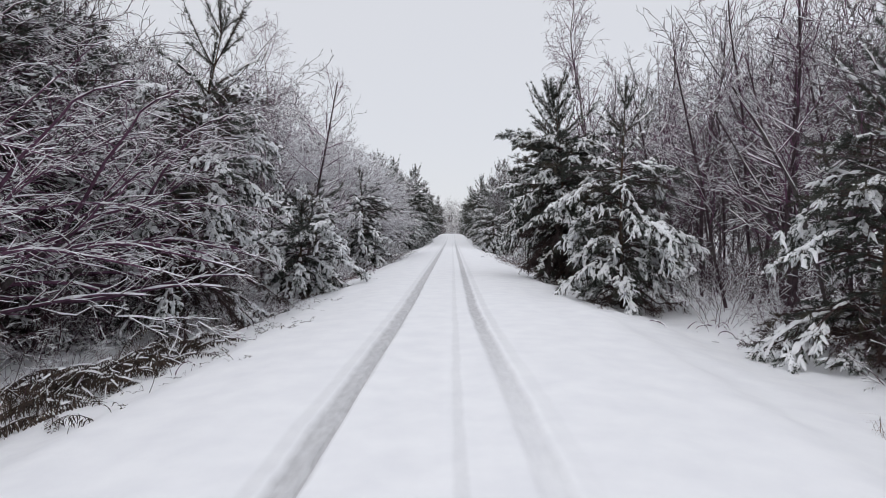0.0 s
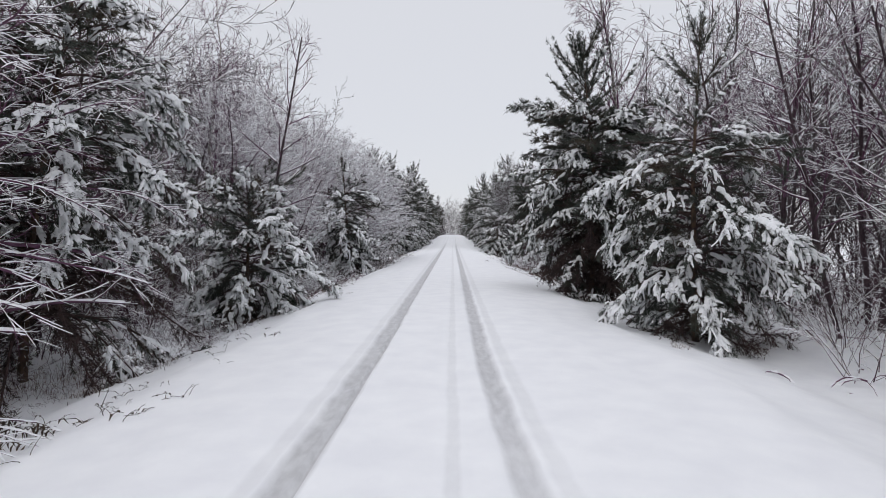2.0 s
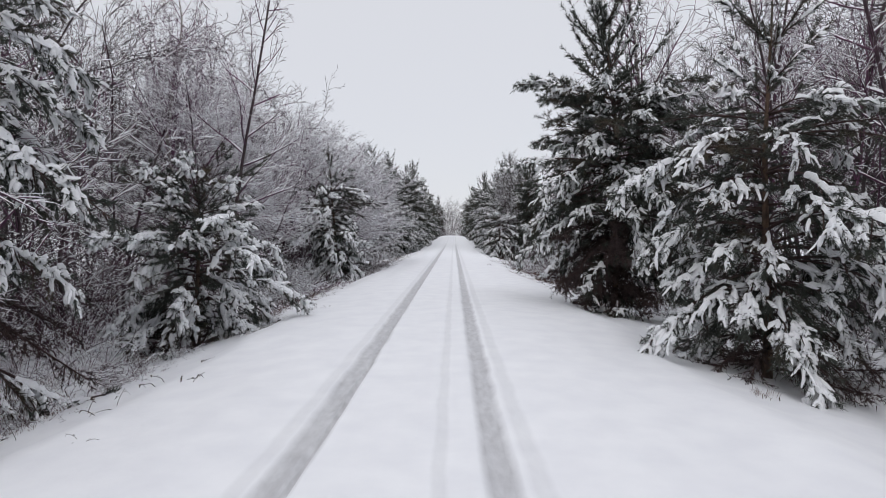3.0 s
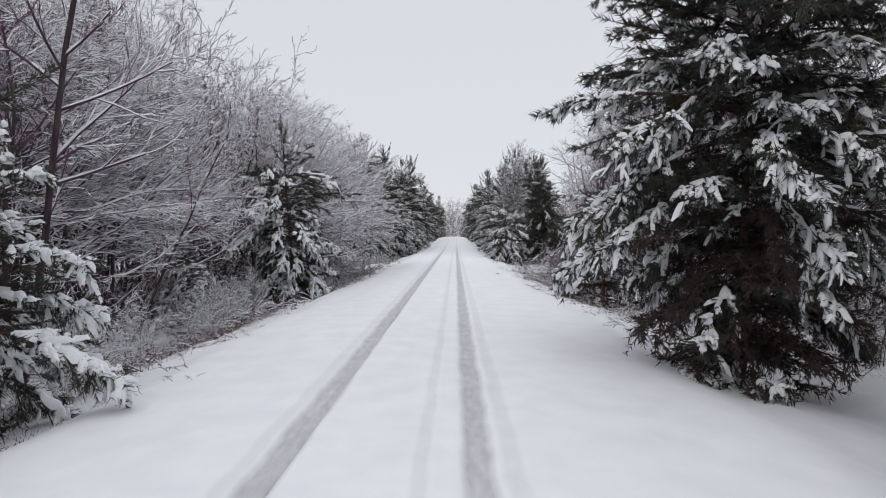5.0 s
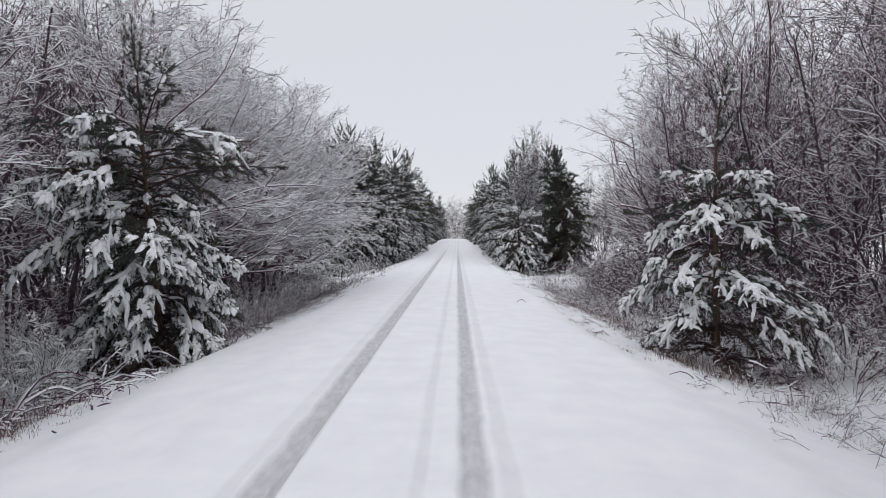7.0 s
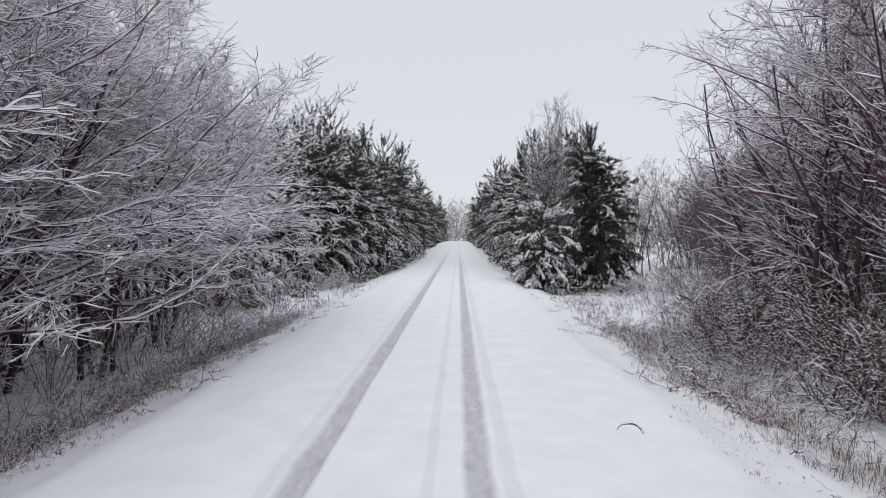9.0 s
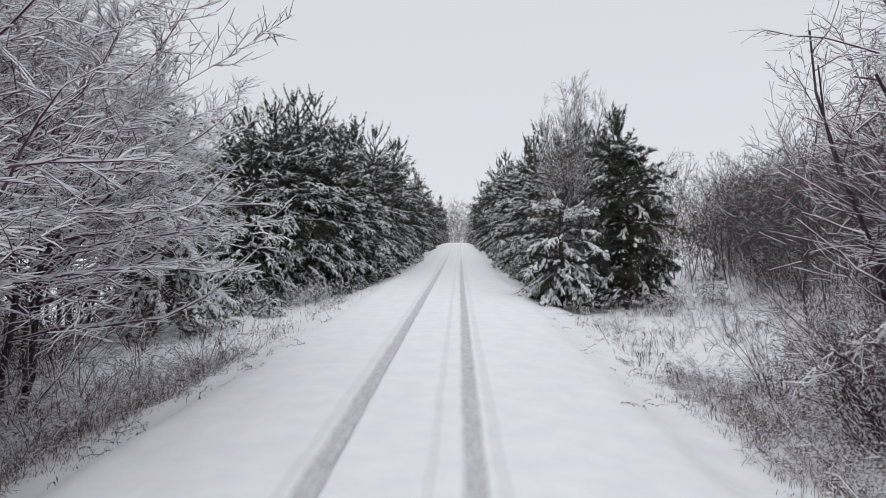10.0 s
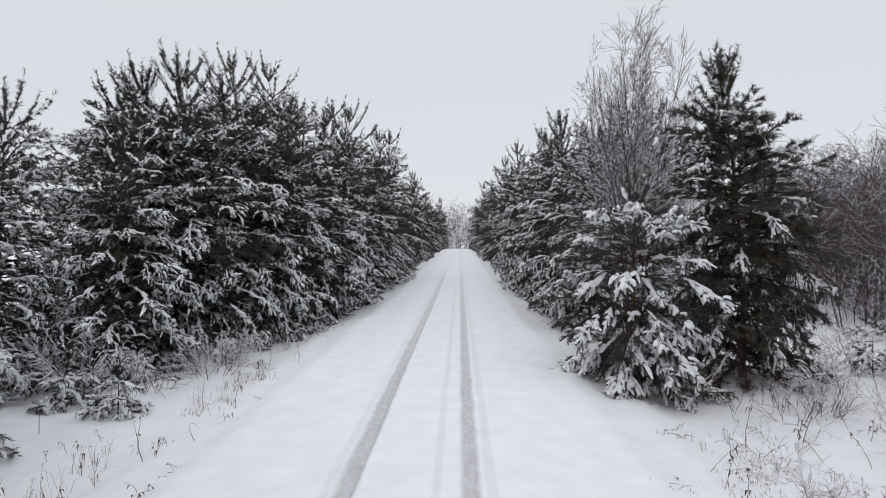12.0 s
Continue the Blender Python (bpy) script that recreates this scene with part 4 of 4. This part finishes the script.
y = 47.0
while y < 92:                                # bushes round the clearing
    edge = 9.0 + max(0.0, y - 53) * 0.28
    for x0 in (0.2, 1.9, 4.0, 6.6):
        put(rnd.choice(thicket if x0 > 3 or x0 > 1 and rnd.random() < 0.5 else shrub), edge + x0 + rnd.uniform(-0.6, 0.8), y + rnd.uniform(-0.8, 0.8), rnd.uniform(0, 360), rnd.uniform(0.35, 0.65) * (1 + 0.04 * x0))
    y += 1.9

rest = random.Random(77)
for side in (-1, 1):                         # the wood is carried on unseen behind the start, added for consistent light
    for k in range(5):
        put(rest.choice(deep), side * rest.uniform(7.5, 10), -1.5 - 2.4 * k, rest.uniform(0, 360), rest.uniform(0.85, 1.05))
        put(rest.choice(thicket), side * rest.uniform(6.5, 9), -1.0 - 2.4 * k, rest.uniform(0, 360), rest.uniform(0.7, 1.0))
        if k % 2 == 0:
            put(rest.choice(grove), side * rest.uniform(12.5, 15), -2.0 - 2.4 * k, rest.uniform(0, 360), rest.uniform(0.9, 1.1))
    put(far_pines[2], side * 6.8, -6.0, 40 + side * 30, 0.8)

for ob in masters:                           # the first of each kind stands in the far wood
    ob.matrix_basis = pose(rnd.choice((-1, 1)) * rnd.uniform(14, 20), rnd.uniform(130, 200), -0.7)

# ---- dry grass, weeds and sticks ----
def dry_grass(name, label, seed, side):
    """Bent straw along the shoulder and at the wood's edge."""
    rnd = random.Random(seed)
    V, F = [], []

    def blade(x, y, length, width, lean, az):
        z = land(x, y) - 0.02
        b = Vector((x, y, z))
        w = Vector((-math.sin(az), math.cos(az), 0)) * width
        m = b + Vector((math.cos(az) * lean * 0.35, math.sin(az) * lean * 0.35, length * 0.65))
        t = b + Vector((math.cos(az) * lean, math.sin(az) * lean, length * (1 - 0.35 * lean / max(length, 0.05))))
        i = len(V)
        V.extend((b - w, b + w, m + w * 0.8, m - w * 0.8, t))
        F.append((i, i + 1, i + 2, i + 3)), T.append((i + 3, i + 2, i + 4))
    T = []
    for k in range(5200):
        y = rnd.uniform(-2, 75)
        far = rnd.random()
        x = side * ((4.1 if side < 0 and y < 20 else 3.3) + 2.4 * far ** 0.8)
        if not (side < 0 and 20 < y < 48 and far > 0.25) and noise.noise(Vector((x * 0.5, y * 0.35, side * 5.0))) < (0.75 if y < 34 and side > 0 else 0.10) - 0.3 * far:
            continue
        if y > 50 and rnd.random() < (0.9 if side > 0 else 0.75):
            continue
        tall = (0.05 + 0.38 * far ** 1.5) * rnd.uniform(0.5, 1.3)
        for _ in range(rnd.randint(3, 9)):
            blade(x + rnd.gauss(0, 0.06), y + rnd.gauss(0, 0.06), tall * rnd.uniform(0.6, 1.2), rnd.uniform(0.0015, 0.0035), tall * rnd.uniform(0.25, 1.25), rnd.uniform(0, 6.283))
    ob = new(name, mesh_of(name, np.array([tuple(v) for v in V]), [np.array(F), np.array(T)], STRAW))
    return tagged(ob, label, "grass", kind="stuff")


dry_grass("dry_grass", "pale dry grass poking through the snow of the verge", 3, -1)
dry_grass("dry_grass", "pale dry grass poking through the snow of the verge", 4, 1)


def weed(seed, height):
    """A dead stalk with short drooping leaves."""
    rnd = random.Random(seed)
    ob = thing("dead_weed", "withered brown weed stalk standing in the snow", "weed", "weeds along the verge")
    p, pts = Vector((0, 0, -0.08)), [Vector((0, 0, -0.08))]
    d = unit(Vector((rnd.gauss(0, 0.2), rnd.gauss(0, 0.2), 1)))
    V, F = [], []
    for i in range(6):
        d = unit(d + Vector((rnd.gauss(0, 0.12), rnd.gauss(0, 0.12), 0)))
        p = p + d * (height / 6)
        pts.append(p)
        for _ in range(rnd.randint(0, 3) if i > 1 else 0):
            az = rnd.uniform(0, 6.283)
            o = Vector((math.cos(az), math.sin(az), 0))
            w = Vector((-o.y, o.x, 0)) * rnd.uniform(0.006, 0.013)
            l = rnd.uniform(0.04, 0.13)
            k = len(V)
            a, b = p + o * l * 0.5 + Vector((0, 0, 0.01)), p + o * l * 0.8 - Vector((0, 0, l * 0.7))
            V.extend((p, a - w, b, a + w))
            F.append((k, k + 1, k + 2, k + 3))
    v, f = chain(pts, [0.005 - 0.0006 * i for i in range(7)], 4)
    part("stalk", mesh_of("stalk", v, [f], WEED, True), ob)
    stuff(ob, "foliage", np.array([tuple(q) for q in V]), [np.array(F)], WEED)
    return ob


weeds = [weed(200 + i, h) for i, h in enumerate((0.35, 0.5, 0.7, 0.42, 0.6, 0.8))]
for x, y in ((-3.6, 43.5), (-3.9, 47.0), (-4.2, 47.8), (-4.4, 49.5), (-4.6, 57.2), (-4.9, 57.0), (-4.3, 59.0), (-3.9, 12.2), (-3.6, 7.2), (-3.9, 8.6), (-4.3, 12.8), (-4.1, 14.2)):
    put(weeds[rnd.randrange(6)], x, y, rnd.uniform(0, 360), rnd.uniform(0.7, 1.1))
for k in range(30):
    side = rnd.choice((-1, 1))
    put(weeds[rnd.randrange(6)], side * rnd.uniform(3.9, 6.2), rnd.uniform(4 if side < 0 else 36, 74), rnd.uniform(0, 360), rnd.uniform(0.5, 1.1))
for k in range(90):
    y = rnd.uniform(52, 68)
    put(weeds[rnd.randrange(6)], 4.3 + (5 + (y - 52) * 0.3) * rnd.random() ** 0.8, y, rnd.uniform(0, 360), rnd.uniform(0.7, 1.7), rnd.uniform(0.6, 1.0))
for k in range(70):
    put(weeds[rnd.randrange(6)], -rnd.uniform(3.9, 8.4), rnd.uniform(54, 67), rnd.uniform(0, 360), rnd.uniform(0.7, 1.6), rnd.uniform(0.6, 1.0))
for k in range(72):                          # the edges of the clearing's banks
    side = rnd.choice((-1, 1))
    put(weeds[rnd.randrange(6)], side * rnd.uniform(4.4, 7.4), rnd.uniform(47, 61), rnd.uniform(0, 360), rnd.uniform(0.8, 1.7), rnd.uniform(0.5, 0.9))
for i, ob in enumerate(weeds):
    ob.matrix_basis = pose(4.4 + 0.5 * i, 58.0 + i, land(4.4 + 0.5 * i, 58.0 + i))


def bent_fern(seed):
    """Arching dead stems hung with rows of curled brown leaves."""
    rnd = random.Random(seed)
    ob = thing("withered_fern", "collapsed brown fern with curled hanging leaves under snow", "fern")
    snow = []
    for s in range(46):
        az = rnd.uniform(-1.5, 1.5)
        p = Vector((rnd.uniform(-0.8, 0.25), rnd.uniform(-1.1, 1.1), -0.05))
        length, e1 = rnd.uniform(0.6, 1.3), rnd.uniform(0.9, 1.4)
        pts, V, F = [p], [], []
        for i in range(10):
            e1 -= rnd.uniform(0.12, 0.24)
            d = Vector((math.cos(az) * math.cos(e1), math.sin(az) * math.cos(e1), math.sin(e1)))
            q = p + d * (length / 10)
            if q.z < 0.03:
                q.z = 0.03
            snow.append(row(p, q, 0.006, 0.006))
            if i > 1:
                for side in (-1, 1):
                    for h in (0.0, 0.34, 0.67):
                        o = Vector((-math.sin(az), math.cos(az), 0)) * side
                        l = rnd.uniform(0.05, 0.15) * (1 - 0.04 * i)
                        b = p.lerp(q, h)
                        k = len(V)
                        w = d * rnd.uniform(0.006, 0.012)
                        m = b + o * l * 0.5 - Vector((0, 0, l * 0.25))
                        V.extend((b, m - w, b + o * l * rnd.uniform(0.4, 0.9) + d * rnd.gauss(0, 0.02) - Vector((0, 0, l)), m + w))
                        F.append((k, k + 1, k + 2, k + 3))
            p = q
            pts.append(p)
        v, f = chain(pts, [0.007 - 0.0005 * i for i in range(11)], 4)
        frond = part("frond", mesh_of("frond", v, [f], WEED, True), ob)
        stuff(frond, "foliage", np.array([tuple(q) for q in V]), [np.array(F)], WEED)
    v, f = ridges(snow, np.random.default_rng(seed), least=0.006, cover=0.4)
    stuff(ob, "snow_cover", v, [f], SNOW_LOAD)
    return ob


stand(bent_fern(301), -4.8, 10.0, 0, 1.35)
stand(bent_fern(302), -5.0, 7.4, 20, 1.35)


def brush_pile(seed, label, count, long):
    """Fallen sticks lying across one another, snow along their tops."""
    rnd = random.Random(seed)
    ob = thing("brush_pile", label, "branches")
    snow = []
    for s in range(count):
        p = Vector((rnd.gauss(0, 0.45), rnd.gauss(0, 0.8), rnd.uniform(-0.05, 0.15)))
        az, e1 = rnd.uniform(-2.6, 2.6), rnd.uniform(0.1, 1.3)
        pts = [p]
        n = 8
        length = long * rnd.uniform(0.5, 1.2)
        for i in range(n):
            az += rnd.gauss(0, 0.28)
            e1 -= rnd.uniform(0.05, 0.5)
            p = p + Vector((math.cos(az) * math.cos(e1), math.sin(az) * math.cos(e1), math.sin(e1))) * (length / n)
            p.z = max(p.z, 0.015)
            pts.append(p)
        r = rnd.uniform(0.006, 0.016)
        radii = [r * (1 - 0.09 * i) for i in range(n + 1)]
        v, f = chain(pts, radii, 4)
        part("stick", mesh_of("stick", v, [f], TWIG, True), ob)
        snow += chain_rows(pts, radii)
    v, f = ridges(snow, np.random.default_rng(seed), least=0.009 if count > 30 else 0.0045, cover=0.85 if count > 30 else 0.5, wide=1.0)
    stuff(ob, "snow_cover", v, [f], SNOW_LOAD)
    return ob


stand(brush_pile(311, "heap of fallen snowy sticks under a pine", 60, 1.5), -4.9, 33.0)
stand(brush_pile(316, "heap of fallen snowy sticks beside a pine", 40, 1.6), -6.0, 33.6, 60)
stand(brush_pile(312, "heap of thin fallen branches at the wood's edge", 26, 1.2), -5.0, 30.5, 40)
for k, (x, y, t) in enumerate(((-4.6, 26.2, 30), (-5.0, 28.2, 0), (-4.7, 30.0, 70), (-4.3, 31.8, 20), (-4.4, 34.4, 50), (-4.7, 24.0, 10))):
    stand(brush_pile(340 + k, "bent dead stalks and sticks under snow on the verge", 22, 0.8), x, y, t)
stand(brush_pile(313, "thin fallen branches on the snowy slope", 18, 1.0), 5.2, 33.6, 150)
stand(brush_pile(314, "thin fallen branches on the snowy slope", 18, 1.0), 4.9, 44.0, 190)
stand(brush_pile(315, "fallen twigs at the foot of a bare tree", 16, 0.9), -4.9, 45.0, 20)
for k, (x, y, t) in enumerate(((2.9, 40.6, 30), (3.5, 41.0, 70), (-3.4, 9.0, 0))):
    stand(brush_pile(320 + k, "few dark twigs lying on the snow", 3, 0.35), x, y, t)


def snapped_limb(seed, label, a, b, r, droop):
    """A broken-off limb caught in the brush, bent and forked, with snow along its back."""
    rnd = random.Random(seed)
    ob = thing("fallen_branch", label, "branch")
    a, b = Vector(a), Vector(b)
    n = 11
    pts = [a.lerp(b, i / n) + Vector((rnd.gauss(0, 0.06), rnd.gauss(0, 0.06), rnd.gauss(0, 0.07) - droop * (i / n) ** 2)) for i in range(n + 1)]
    radii = [r * (1 - 0.07 * i) for i in range(n + 1)]
    rows, forks = chain_rows(pts, radii), []
    v, f = chain(pts, radii, 7)
    part("limb", mesh_of("limb", v, [f], BARK, True), ob)
    way = unit(b - a)
    for i in range(3, n + 1):
        for _ in range(2):
            p, d = pts[i], unit(way + Vector((rnd.gauss(0, 0.6), rnd.gauss(0, 0.6), rnd.gauss(-0.1, 0.4))))
            q, r2 = [p], radii[i] * 0.45
            for k in range(5):
                d = unit(d + Vector((rnd.gauss(0, 0.2), rnd.gauss(0, 0.2), -0.06)))
                q.append(q[-1] + d * rnd.uniform(0.08, 0.2))
                if k > 0:
                    w = unit(d + Vector((rnd.gauss(0, 0.7), rnd.gauss(0, 0.7), rnd.gauss(0, 0.3))))
                    forks.append(row(q[-1], q[-1] + w * rnd.uniform(0.1, 0.3), 0.004, 0.003))
            forks += chain_rows(q, [max(r2 * (1 - 0.16 * k), 0.004) for k in range(6)])
    v, f = tubes(forks, 4)
    stuff(ob, "twiggery", v, [f], TWIG)
    v, f = ridges(rows + forks, np.random.default_rng(seed), least=0.007, cover=0.9)
    stuff(ob, "snow_cover", v, [f], SNOW_LOAD, "fresh snow along the upper side")
    return ob


snapped_limb(351, "pale broken limb lying level in the thicket, snow along it", (9.6, 49.9, 1.25), (5.5, 47.1, 1.0), 0.05, 0.35)
snapped_limb(352, "snowy broken limb hanging out of the bare trees", (-8.4, 47.0, 2.2), (-5.6, 46.0, 2.5), 0.055, 0.3)
snapped_limb(354, "thin snowy branch arching over the withered fern", (-6.4, 9.2, 0.4), (-3.9, 10.6, 0.35), 0.016, 0.35)


def tuft(seed, label):
    """A few short dark stalks and curled leaves sticking out of the snow."""
    rnd = random.Random(seed)
    ob = thing("weed_tuft", label, "weed", "weeds along the verge")
    V, F = [], []
    for s in range(rnd.randint(3, 6)):
        p = Vector((rnd.gauss(0, 0.12), rnd.gauss(0, 0.12), -0.03))
        az, e1 = rnd.uniform(0, 6.283), rnd.uniform(0.5, 1.5)
        pts = [p]
        for i in range(5):
            e1 -= rnd.uniform(0.0, 0.45)
            p = p + Vector((math.cos(az) * math.cos(e1), math.sin(az) * math.cos(e1), math.sin(e1))) * rnd.uniform(0.03, 0.06)
            p.z = max(p.z, 0.01)
            pts.append(p)
            if i > 1 and rnd.random() < 0.6:
                o = Vector((rnd.gauss(0, 1), rnd.gauss(0, 1), 0)).normalized()
                w = Vector((-o.y, o.x, 0)) * 0.010
                k, l = len(V), rnd.uniform(0.04, 0.09)
                a = p + o * l * 0.5 + Vector((0, 0, 0.008))
                V.extend((p, a - w, p + o * l - Vector((0, 0, l * 0.5)), a + w))
                F.append((k, k + 1, k + 2, k + 3))
        v, f = chain(pts, [0.004 - 0.0005 * i for i in range(6)], 3)
        part("stalk", mesh_of("stalk", v, [f], WEED, True), ob)
    if F:
        stuff(ob, "foliage", np.array([tuple(q) for q in V]), [np.array(F)], WEED)
    return ob


stand(brush_pile(331, "small heap of dark twigs half sunk in snow", 9, 0.5), 6.7, 12.3, 150)
stand(brush_pile(332, "fallen snowy branch at the wood's edge", 7, 1.1), 6.3, 14.2, 100)
for x, y, s in ((6.6, 55.6, 0.55), (7.4, 57.4, 0.6), (6.0, 58.4, 0.45), (8.2, 56.0, 0.6)):
    put(shrub[0], x, y, 57 * x, s)
tufts = [tuft(400 + i, "few dark curled leaves and stalks poking through the snow") for i in range(4)]
for x, y in ((-3.3, 8.9), (-3.5, 9.3), (-3.1, 9.9), (-3.0, 10.9), (-2.7, 11.6), (-3.6, 12.6), (-3.3, 14.6), (-3.0, 15.4), (-3.5, 17.5), (-2.9, 22.6), (-3.1, 23.1), (-3.3, 26.0), (-3.1, 43.0), (-3.4, 44.0), (-3.7, 45.6),
             (-3.5, 48.6), (-3.3, 50.3), (-3.0, 52.2), (-3.6, 53.4), (-3.4, 57.3), (3.4, 36.9), (3.6, 38.6), (3.1, 47.8), (3.4, 52.5), (3.3, 55.6)):
    put(tufts[rnd.randrange(4)], x, y, rnd.uniform(0, 360), rnd.uniform(0.7, 1.3))
for k in range(22):
    put(tufts[rnd.randrange(4)], -rnd.uniform(2.7, 4.4), rnd.uniform(5.5, 13.5), rnd.uniform(0, 360), rnd.uniform(0.5, 1.1))
for k in range(34):
    y = rnd.uniform(36, 66)
    put(tufts[rnd.randrange(4)], rnd.choice((-1, 1)) * rnd.uniform(3.4, 4.6), y, rnd.uniform(0, 360), rnd.uniform(0.8, 1.6))
for i, ob in enumerate(tufts):
    ob.matrix_basis = pose(-3.8 - 0.3 * i, 46.4 + 0.7 * i, land(-3.8 - 0.3 * i, 46.4 + 0.7 * i))
